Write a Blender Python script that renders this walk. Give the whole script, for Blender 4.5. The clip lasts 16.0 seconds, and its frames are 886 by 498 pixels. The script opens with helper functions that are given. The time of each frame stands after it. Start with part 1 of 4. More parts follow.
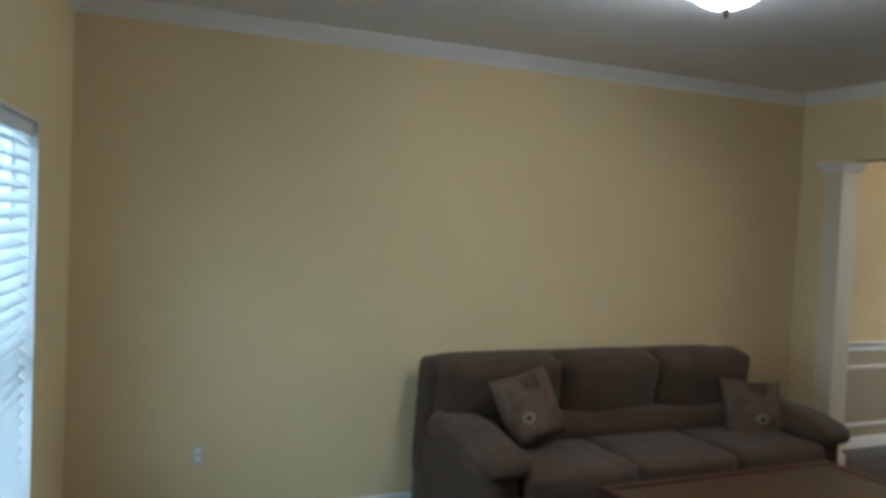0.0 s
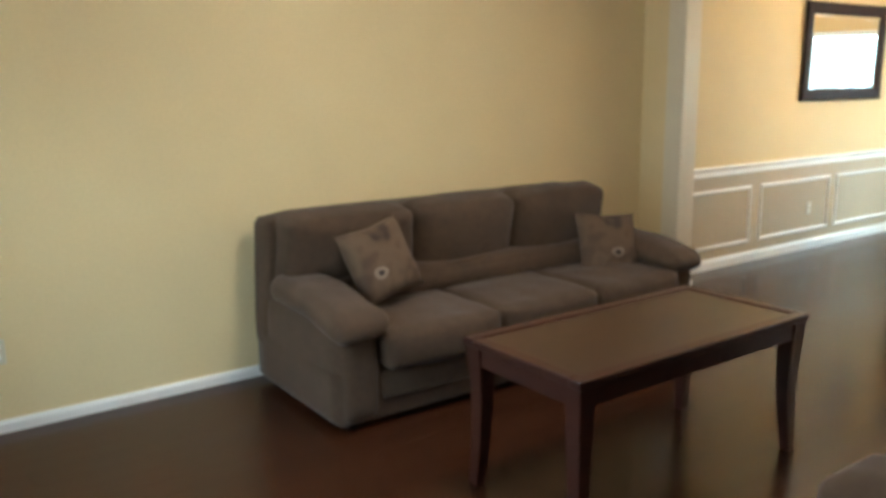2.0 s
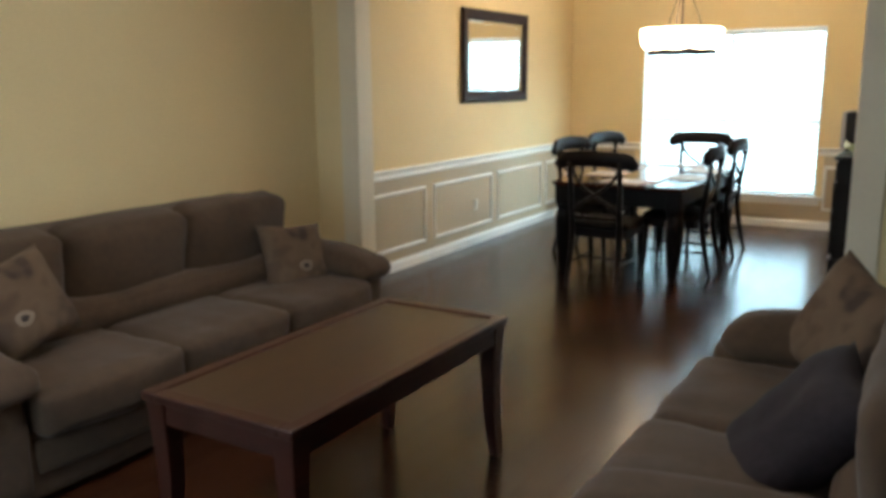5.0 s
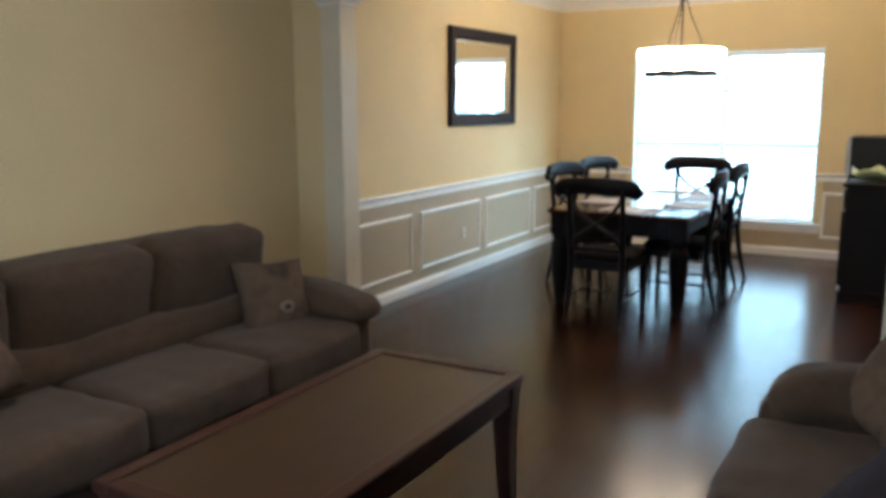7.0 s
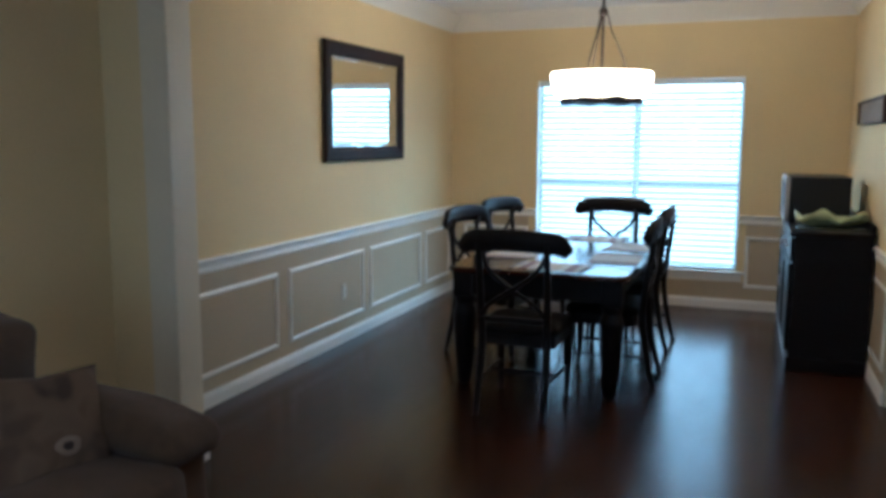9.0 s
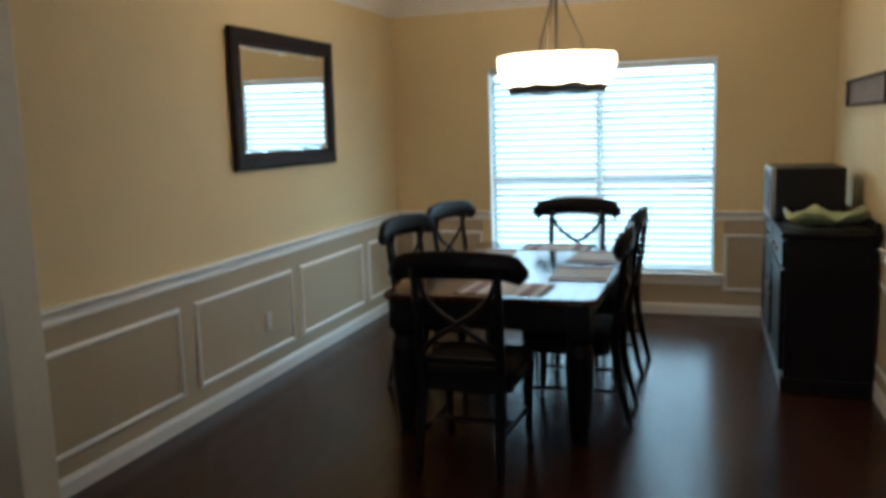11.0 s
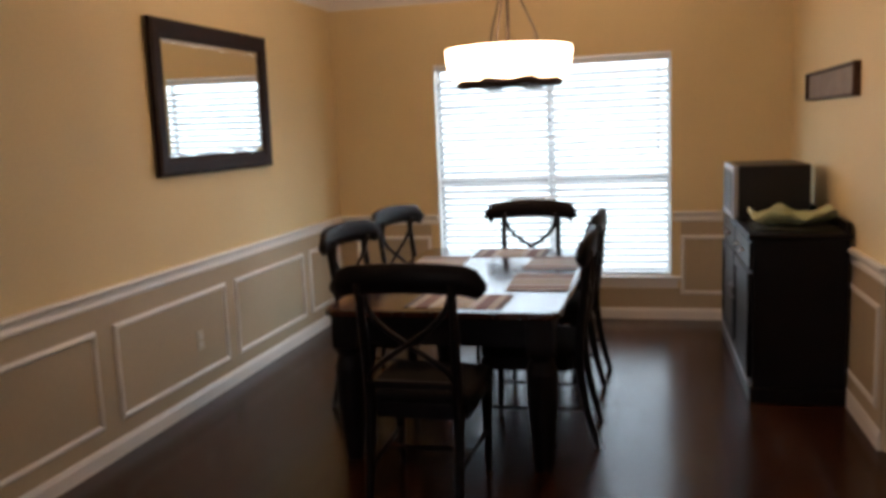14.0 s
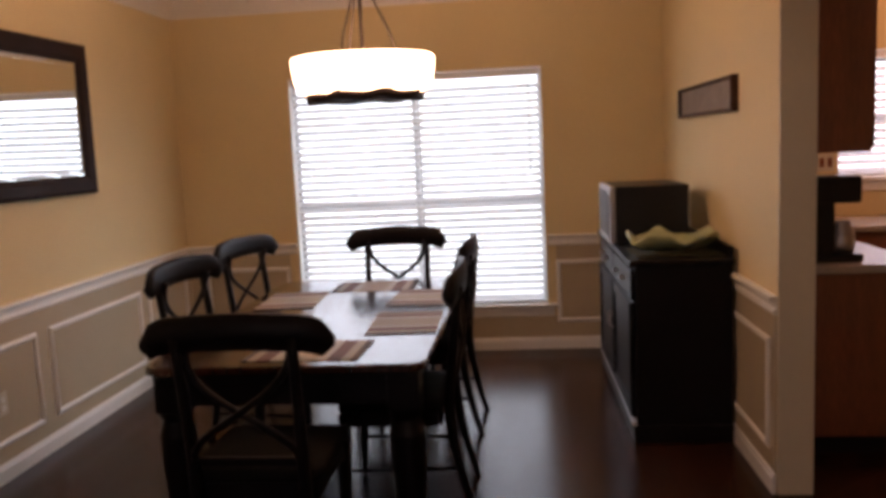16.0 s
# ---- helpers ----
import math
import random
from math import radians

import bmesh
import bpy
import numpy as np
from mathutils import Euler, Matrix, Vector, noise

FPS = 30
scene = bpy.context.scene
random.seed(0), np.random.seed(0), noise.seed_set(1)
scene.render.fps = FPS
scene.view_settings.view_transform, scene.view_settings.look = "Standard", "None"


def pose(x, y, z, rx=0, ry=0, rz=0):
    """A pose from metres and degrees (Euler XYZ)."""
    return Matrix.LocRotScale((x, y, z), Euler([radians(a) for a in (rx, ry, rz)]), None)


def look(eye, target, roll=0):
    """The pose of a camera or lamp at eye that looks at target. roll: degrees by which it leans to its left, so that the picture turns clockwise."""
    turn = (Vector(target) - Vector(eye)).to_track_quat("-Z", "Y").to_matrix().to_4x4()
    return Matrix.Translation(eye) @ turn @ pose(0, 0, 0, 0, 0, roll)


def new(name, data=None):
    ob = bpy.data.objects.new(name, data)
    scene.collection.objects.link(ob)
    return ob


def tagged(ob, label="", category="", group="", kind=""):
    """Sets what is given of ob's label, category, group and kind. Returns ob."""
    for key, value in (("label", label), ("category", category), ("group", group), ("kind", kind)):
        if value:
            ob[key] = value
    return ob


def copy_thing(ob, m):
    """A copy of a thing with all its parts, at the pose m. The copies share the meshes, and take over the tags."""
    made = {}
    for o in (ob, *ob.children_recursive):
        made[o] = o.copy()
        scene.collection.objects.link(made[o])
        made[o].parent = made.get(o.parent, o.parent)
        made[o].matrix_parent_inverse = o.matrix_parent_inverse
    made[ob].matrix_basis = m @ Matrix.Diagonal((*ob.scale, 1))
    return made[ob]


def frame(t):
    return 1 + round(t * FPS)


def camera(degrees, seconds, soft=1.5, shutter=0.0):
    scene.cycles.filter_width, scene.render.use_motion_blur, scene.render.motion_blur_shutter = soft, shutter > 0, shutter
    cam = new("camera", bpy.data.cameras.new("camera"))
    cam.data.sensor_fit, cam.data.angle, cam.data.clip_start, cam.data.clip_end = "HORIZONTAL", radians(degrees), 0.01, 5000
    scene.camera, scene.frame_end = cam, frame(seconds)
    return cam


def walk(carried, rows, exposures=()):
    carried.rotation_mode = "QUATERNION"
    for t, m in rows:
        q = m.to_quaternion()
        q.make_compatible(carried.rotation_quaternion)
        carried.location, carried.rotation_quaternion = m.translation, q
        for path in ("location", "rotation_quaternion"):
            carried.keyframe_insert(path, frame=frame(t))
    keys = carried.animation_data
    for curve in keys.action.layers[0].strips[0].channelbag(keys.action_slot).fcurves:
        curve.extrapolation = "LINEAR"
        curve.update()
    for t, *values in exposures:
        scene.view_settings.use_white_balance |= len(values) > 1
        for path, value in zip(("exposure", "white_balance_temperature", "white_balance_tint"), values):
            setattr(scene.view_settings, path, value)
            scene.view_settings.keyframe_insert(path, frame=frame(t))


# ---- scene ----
import functools
cam = camera(57.0, 16.0, soft=4.0)

PATH = [
    (0, (2.365, 0.179, 1.674), (3.186, 2.001, 1.604), 2.4),
    (0.5, (2.407, 0.271, 1.615), (3.241, 2.079, 1.428), 2.0),
    (1, (2.425, 0.28, 1.611), (3.309, 2.048, 1.307), 0.8),
    (1.5, (2.495, 0.404, 1.565), (3.491, 2.1, 1.204), 0.1),
    (2, (2.591, 0.577, 1.539), (3.726, 2.175, 1.143), -0.7),
    (2.5, (2.721, 0.719, 1.497), (3.977, 2.216, 1.072), -1.7),
    (3, (2.813, 0.788, 1.489), (4.184, 2.174, 1.046), -2.2),
    (3.5, (2.846, 0.831, 1.502), (4.34, 2.081, 1.049), -2.1),
    (4, (2.793, 0.854, 1.531), (4.386, 1.977, 1.083), -1.0),
    (6.5, (2.975, 1.082, 1.534), (4.678, 2.064, 1.168), -0.5),
    (7, (3.122, 1.223, 1.534), (4.837, 2.191, 1.187), -0.3),
    (7.5, (3.372, 1.369, 1.509), (5.114, 2.299, 1.195), -0.2),
    (8, (3.668, 1.501, 1.49), (5.445, 2.372, 1.204), -0.2),
    (8.5, (3.989, 1.737, 1.53), (5.811, 2.512, 1.25), 0.2),
    (9, (4.29, 1.837, 1.53), (6.14, 2.547, 1.259), 0.2),
    (9.5, (4.573, 1.937, 1.541), (6.449, 2.575, 1.273), -0.1),
    (12, (5.283, 1.991, 1.57), (7.156, 2.628, 1.273), -2.5),
    (12.5, (5.3, 2.014, 1.553), (7.177, 2.638, 1.253), -2.7),
    (13, (5.326, 2.024, 1.563), (7.208, 2.625, 1.253), -2.6),
    (13.5, (5.374, 2.068, 1.55), (7.272, 2.62, 1.248), -2.5),
    (14, (5.489, 2.095, 1.549), (7.403, 2.599, 1.259), -2.4),
    (14.5, (5.665, 2.083, 1.544), (7.592, 2.542, 1.269), -2.2),
    (15, (5.818, 2.048, 1.532), (7.759, 2.454, 1.276), -2.2),
    (15.5, (5.946, 2.052, 1.536), (7.904, 2.371, 1.284), -2.4),
    (16, (6.024, 2.1, 1.54), (7.996, 2.31, 1.286), -2.7),
]
EXPOSURES = [(0, 0.22, 5000, 4), (0.7, 0.42, 5050, 4), (1.5, 0.92, 5500, 7), (2.5, 1.2, 6000, 8), (3.5, 1.0, 6200, 7), (4.2, 0.76, 5950, 6), (6.5, 0.57, 5250, 9), (7.0, 0.50, 5150, 9),
             (7.5, 0.28, 5050, 10), (9, -0.27, 4600, 8), (9.7, -0.4, 4750, 8), (12, -0.70, 5650, 12), (14, -0.60, 6500, 30), (16, -0.90, 7150, 46)]
walk(cam, [(t, look(eye, target, roll)) for t, eye, target, roll in PATH], EXPOSURES)

# ---- world and lights ----
world = bpy.data.worlds.new("sky")
scene.world = world
world.use_nodes = True
wn = world.node_tree.nodes
sky = wn.new("ShaderNodeTexSky")
sky.sky_type, sky.sun_disc, sky.sun_elevation, sky.sun_rotation = "NISHITA", False, radians(50), radians(200)
wn["Background"].inputs["Strength"].default_value = 0.12
world.node_tree.links.new(sky.outputs[0], wn["Background"].inputs[0])

sun = new("sun", bpy.data.lights.new("sun", "SUN"))
sun.data.energy, sun.data.angle, sun.data.color = 1.0, radians(12), (1, 0.96, 0.9)
sun.matrix_world = look((10, -20, 25), (10, 0, 0))


def window_light(name, eye, target, w, h, watts, colour):
    ob = new(name, bpy.data.lights.new(name, "AREA"))
    ob.data.shape, ob.data.size, ob.data.size_y, ob.data.energy, ob.data.color = "RECTANGLE", w, h, watts, colour
    ob.matrix_world = look(eye, target)
    return ob


def bulb(name, place, watts, colour, radius):
    ob = new(name, bpy.data.lights.new(name, "POINT"))
    ob.data.energy, ob.data.color, ob.data.shadow_soft_size = watts, colour, radius
    ob.location = place
    return ob


WEST_SKEW = 7.2
CEIL, CROWN = 2.70, 0.155
window_light("dining_window_light", (12.42, 2.90, 1.22), (0, 2.90, 1.22), 2.1, 1.95, 90, (0.70, 0.97, 1.0))
WEST = pose(2.335, 4.6, 0, 0, 0, -WEST_SKEW)
window_light("west_window_light", WEST @ Vector((-0.27, -1.65, 1.22)), WEST @ Vector((3, -1.65, 1.1)), 1.75, 1.6, 28, (0.78, 0.95, 1.0))
window_light("kitchen_window_light", (12.26, -0.8, 1.6), (0, -0.8, 1.4), 1.5, 0.75, 26, (0.88, 0.96, 1.0))
bulb("pendant_bulb", (9.90, 2.85, 1.89), 22, (1.0, 0.78, 0.5), 0.12)
bulb("dome_bulb", (4.66, 2.68, 2.60), 5, (1.0, 0.88, 0.72), 0.06)
bulb("kitchen_bulb", (11.0, -1.0, 2.40), 44, (1.0, 0.60, 0.32), 0.1)


# ---- materials ----
def material(name, colour, rough=0.5, metal=0.0, grain=0.0, grain_scale=40.0, stain=0.0, stain_scale=1.5, bump=0.0, bump_scale=120.0, coat=0.0, spec=0.5, stretch=(1, 1, 1), sheen=0.0):
    m = bpy.data.materials.new(name)
    m.use_nodes = True
    nt = m.node_tree
    b = nt.nodes["Principled BSDF"]
    b.inputs["Roughness"].default_value, b.inputs["Metallic"].default_value = rough, metal
    b.inputs["Coat Weight"].default_value = coat
    b.inputs["Specular IOR Level"].default_value = spec
    b.inputs["Coat Roughness"].default_value = 0.12
    b.inputs["Sheen Weight"].default_value = sheen
    tc = nt.nodes.new("ShaderNodeTexCoord")
    mp = nt.nodes.new("ShaderNodeMapping")
    mp.inputs["Scale"].default_value = stretch
    nt.links.new(tc.outputs["Object"], mp.inputs[0])

    def noise_value(scale, detail):
        n = nt.nodes.new("ShaderNodeTexNoise")
        n.inputs["Scale"].default_value, n.inputs["Detail"].default_value = scale, detail
        nt.links.new(mp.outputs[0], n.inputs["Vector"])
        return n.outputs["Fac"]

    def scaled(value, amount):
        r = nt.nodes.new("ShaderNodeMapRange")
        r.inputs["From Min"].default_value, r.inputs["From Max"].default_value = 0.25, 0.75
        r.inputs["To Min"].default_value, r.inputs["To Max"].default_value = 1 - amount, 1 + amount
        nt.links.new(value, r.inputs["Value"])
        return r.outputs[0]

    mul = nt.nodes.new("ShaderNodeMath")
    mul.operation = "MULTIPLY"
    nt.links.new(scaled(noise_value(grain_scale, 6), grain), mul.inputs[0])
    nt.links.new(scaled(noise_value(stain_scale, 3), stain), mul.inputs[1])
    mix = nt.nodes.new("ShaderNodeVectorMath")
    mix.operation = "SCALE"
    mix.inputs[0].default_value = colour
    nt.links.new(mul.outputs[0], mix.inputs["Scale"])
    nt.links.new(mix.outputs[0], b.inputs["Base Color"])
    if bump:
        bp = nt.nodes.new("ShaderNodeBump")
        bp.inputs["Strength"].default_value, bp.inputs["Distance"].default_value = bump, 0.004
        nt.links.new(noise_value(bump_scale, 4), bp.inputs["Height"])
        nt.links.new(bp.outputs[0], b.inputs["Normal"])
    return m


def glowing(name, colour, strength, base=(0.8, 0.8, 0.8)):
    m = material(name, base, 0.4)
    b = m.node_tree.nodes["Principled BSDF"]
    b.inputs["Emission Color"].default_value, b.inputs["Emission Strength"].default_value = (*colour, 1), strength
    return m


PAINT = material("yellow_wall_paint", (0.73, 0.585, 0.32), 0.75, grain=0.03, grain_scale=60, stain=0.04, bump=0.25, bump_scale=220)
LOWER = material("beige_wainscot_paint", (0.48, 0.39, 0.258), 0.6, grain=0.03, stain=0.04, bump=0.2, bump_scale=220)
TRIM = material("white_trim_paint", (0.82, 0.80, 0.75), 0.38, grain=0.02, stain=0.03, bump=0.05)
COLUMN = material("cream_column_paint", (0.72, 0.64, 0.49), 0.45, grain=0.02, stain=0.03, bump=0.05)
CEILING = material("white_ceiling_paint", (0.84, 0.84, 0.84), 0.9, grain=0.04, grain_scale=90, stain=0.03, bump=0.5, bump_scale=150)
SUEDE = material("taupe_microfibre", (0.063, 0.0345, 0.0165), 0.95, grain=0.14, grain_scale=30, stain=0.16, stain_scale=5, bump=0.35, bump_scale=260, sheen=0.08)
NAVY = material("dark_navy_cloth", (0.024, 0.018, 0.021), 0.9, grain=0.15, stain=0.2, stain_scale=6, bump=0.3, bump_scale=300, spec=0.2)
MAHOGANY = material("dark_cherry_wood", (0.036, 0.0095, 0.0055), 0.42, grain=0.3, grain_scale=14, stain=0.15, stretch=(1, 9, 9), bump=0.06, coat=0.08, spec=0.3)
TABLETOP = material("brown_cherry_veneer", (0.040, 0.017, 0.0075), 0.36, grain=0.22, grain_scale=12, stain=0.15, stretch=(1, 9, 1), bump=0.05, coat=0.06, spec=0.32)
ESPRESSO = material("espresso_stained_wood", (0.007, 0.005, 0.0055), 0.42, grain=0.25, grain_scale=18, stain=0.2, stretch=(1, 1, 5), bump=0.08, spec=0.16)
DINING_TOP = material("polished_dark_mahogany", (0.045, 0.016, 0.011), 0.13, grain=0.3, grain_scale=14, stain=0.15, stretch=(1, 9, 1), bump=0.03, coat=0.5)
SEATCLOTH = material("dark_grey_seat_fabric", (0.008, 0.0068, 0.0062), 0.9, grain=0.2, grain_scale=120, stain=0.1, bump=0.3, bump_scale=400, spec=0.15)
FRAMEWOOD = material("dark_mirror_frame_wood", (0.020, 0.0095, 0.008), 0.5, grain=0.25, grain_scale=18, stain=0.15, bump=0.05, spec=0.12)
PICTUREFRAME = material("brown_picture_frame_wood", (0.055, 0.024, 0.014), 0.5, grain=0.25, grain_scale=18, stain=0.15, bump=0.05, spec=0.25)
BRONZE = material("oil_rubbed_bronze", (0.030, 0.020, 0.016), 0.5, metal=0.5, grain=0.2, stain=0.15)
BLACK = material("black_appliance_plastic", (0.010, 0.009, 0.010), 0.4, grain=0.1, stain=0.1, bump=0.05, spec=0.25)
SILVER = material("brushed_steel", (0.40, 0.37, 0.36), 0.38, metal=0.8, grain=0.1, stretch=(1, 1, 20))
PEWTER = material("worn_pewter_metal", (0.35, 0.33, 0.33), 0.4, metal=0.7, grain=0.15)
GREEN = material("pale_green_glazed_ceramic", (0.42, 0.47, 0.26), 0.3, grain=0.06, stain=0.3, stain_scale=11, coat=0.4)
DARKGREEN = material("dark_green_cloth", (0.03, 0.034, 0.015), 0.9, grain=0.2, stain=0.2)
CABINET = material("red_brown_cherry_cabinet", (0.20, 0.062, 0.027), 0.4, grain=0.25, grain_scale=14, stain=0.15, stretch=(9, 9, 1), bump=0.06, coat=0.15)
COUNTER = material("beige_stone_counter", (0.42, 0.36, 0.31), 0.25, grain=0.3, grain_scale=160, stain=0.1)
PLASTIC = material("ivory_switch_plastic", (0.62, 0.57, 0.45), 0.35)
PICTURE = material("taupe_printed_canvas", (0.24, 0.19, 0.15), 0.8, grain=0.1, grain_scale=20, stain=0.15, stain_scale=7, bump=0.2)
VINYL = material("white_window_vinyl", (0.75, 0.76, 0.76), 0.4, grain=0.02, stain=0.03)
SHADE = glowing("lit_frosted_glass_shade", (1.0, 0.68, 0.38), 22.0)
DOME = glowing("lit_dome_glass", (1.0, 0.90, 0.76), 57.0)
GROUND = material("pale_dry_lawn", (0.30, 0.33, 0.20), 0.95, grain=0.3, grain_scale=3, stain=0.2, stain_scale=0.3)

SLAT = bpy.data.materials.new("white_blind_slat")
SLAT.use_nodes = True
_n = SLAT.node_tree
_p = _n.nodes["Principled BSDF"]
_p.inputs["Base Color"].default_value, _p.inputs["Roughness"].default_value = (0.82, 0.83, 0.83, 1), 0.45
_t = _n.nodes.new("ShaderNodeBsdfTranslucent")
_t.inputs[0].default_value = (0.75, 0.8, 0.82, 1)
_x = _n.nodes.new("ShaderNodeMixShader")
_x.inputs[0].default_value = 0.22
_n.links.new(_p.outputs[0], _x.inputs[1])
_n.links.new(_t.outputs[0], _x.inputs[2])
_n.links.new(_x.outputs[0], _n.nodes["Material Output"].inputs[0])

GLASS = bpy.data.materials.new("window_glass")
GLASS.use_nodes = True
_p = GLASS.node_tree.nodes["Principled BSDF"]
_p.inputs["Transmission Weight"].default_value, _p.inputs["Roughness"].default_value, _p.inputs["IOR"].default_value = 1.0, 0.0, 1.02
MIRROR = material("silvered_mirror_glass", (0.86, 0.88, 0.88), 0.02, metal=1.0)


def plank_floor():
    m = bpy.data.materials.new("dark_hardwood_planks")
    m.use_nodes = True
    nt = m.node_tree
    b = nt.nodes["Principled BSDF"]
    tc = nt.nodes.new("ShaderNodeTexCoord")
    br = nt.nodes.new("ShaderNodeTexBrick")
    br.inputs["Scale"].default_value = 1.0
    br.inputs["Brick Width"].default_value, br.inputs["Row Height"].default_value = 1.25, 0.127
    br.inputs["Mortar Size"].default_value, br.inputs["Mortar Smooth"].default_value = 0.0016, 0.3
    br.inputs["Color1"].default_value = (0.043, 0.0145, 0.0062, 1)
    br.inputs["Color2"].default_value = (0.030, 0.0102, 0.0045, 1)
    br.inputs["Mortar"].default_value = (0.009, 0.0034, 0.0022, 1)
    nt.links.new(tc.outputs["Object"], br.inputs["Vector"])
    mp = nt.nodes.new("ShaderNodeMapping")
    mp.inputs["Scale"].default_value = (2.5, 40, 1)
    nt.links.new(tc.outputs["Object"], mp.inputs[0])
    gr = nt.nodes.new("ShaderNodeTexNoise")
    gr.inputs["Scale"].default_value, gr.inputs["Detail"].default_value = 1.0, 6
    nt.links.new(mp.outputs[0], gr.inputs["Vector"])
    rg = nt.nodes.new("ShaderNodeMapRange")
    rg.inputs["To Min"].default_value, rg.inputs["To Max"].default_value = 0.55, 1.45
    nt.links.new(gr.outputs["Fac"], rg.inputs["Value"])
    sc = nt.nodes.new("ShaderNodeVectorMath")
    sc.operation = "SCALE"
    nt.links.new(br.outputs["Color"], sc.inputs[0])
    nt.links.new(rg.outputs[0], sc.inputs["Scale"])
    nt.links.new(sc.outputs[0], b.inputs["Base Color"])
    wear = nt.nodes.new("ShaderNodeTexNoise")
    wear.inputs["Scale"].default_value, wear.inputs["Detail"].default_value = 2.2, 5
    nt.links.new(tc.outputs["Object"], wear.inputs["Vector"])
    rr = nt.nodes.new("ShaderNodeMapRange")
    b.inputs["Specular IOR Level"].default_value = 0.29
    rr.inputs["To Min"].default_value, rr.inputs["To Max"].default_value = 0.16, 0.28
    nt.links.new(wear.outputs["Fac"], rr.inputs["Value"])
    nt.links.new(rr.outputs[0], b.inputs["Roughness"])
    bp = nt.nodes.new("ShaderNodeBump")
    bp.inputs["Strength"].default_value, bp.inputs["Distance"].default_value = 0.15, 0.0015
    bp.invert = True
    nt.links.new(br.outputs["Fac"], bp.inputs["Height"])
    nt.links.new(bp.outputs[0], b.inputs["Normal"])
    return m


FLOORWOOD = plank_floor()


def single_plank():
    """Dark glossy wood for one board: tone and grain differ from board to board."""
    m = bpy.data.materials.new("dark_hardwood_board")
    m.use_nodes = True
    nt = m.node_tree
    b = nt.nodes["Principled BSDF"]
    tc = nt.nodes.new("ShaderNodeTexCoord")
    oi = nt.nodes.new("ShaderNodeObjectInfo")
    off = nt.nodes.new("ShaderNodeVectorMath")
    off.operation = "SCALE"
    off.inputs[0].default_value = (17.0, 9.0, 5.0)
    nt.links.new(oi.outputs["Random"], off.inputs["Scale"])
    add = nt.nodes.new("ShaderNodeVectorMath")
    nt.links.new(tc.outputs["Object"], add.inputs[0])
    nt.links.new(off.outputs[0], add.inputs[1])
    mp = nt.nodes.new("ShaderNodeMapping")
    mp.inputs["Scale"].default_value = (2.5, 40, 1)
    nt.links.new(add.outputs[0], mp.inputs[0])
    gr = nt.nodes.new("ShaderNodeTexNoise")
    gr.inputs["Scale"].default_value, gr.inputs["Detail"].default_value = 1.0, 6
    nt.links.new(mp.outputs[0], gr.inputs["Vector"])
    tone = nt.nodes.new("ShaderNodeMix")
    tone.data_type = "RGBA"
    tone.inputs["A"].default_value, tone.inputs["B"].default_value = (0.030, 0.0102, 0.0045, 1), (0.043, 0.0145, 0.0062, 1)
    nt.links.new(oi.outputs["Random"], tone.inputs["Factor"])
    rg = nt.nodes.new("ShaderNodeMapRange")
    rg.inputs["To Min"].default_value, rg.inputs["To Max"].default_value = 0.55, 1.45
    nt.links.new(gr.outputs["Fac"], rg.inputs["Value"])
    sc = nt.nodes.new("ShaderNodeVectorMath")
    sc.operation = "SCALE"
    nt.links.new(tone.outputs["Result"], sc.inputs[0])
    nt.links.new(rg.outputs[0], sc.inputs["Scale"])
    nt.links.new(sc.outputs[0], b.inputs["Base Color"])
    wear = nt.nodes.new("ShaderNodeTexNoise")
    wear.inputs["Scale"].default_value, wear.inputs["Detail"].default_value = 2.2, 5
    nt.links.new(add.outputs[0], wear.inputs["Vector"])
    rr = nt.nodes.new("ShaderNodeMapRange")
    rr.inputs["To Min"].default_value, rr.inputs["To Max"].default_value = 0.16, 0.28
    nt.links.new(wear.outputs["Fac"], rr.inputs["Value"])
    nt.links.new(rr.outputs[0], b.inputs["Roughness"])
    b.inputs["Specular IOR Level"].default_value = 0.29
    return m


BOARDWOOD = single_plank()


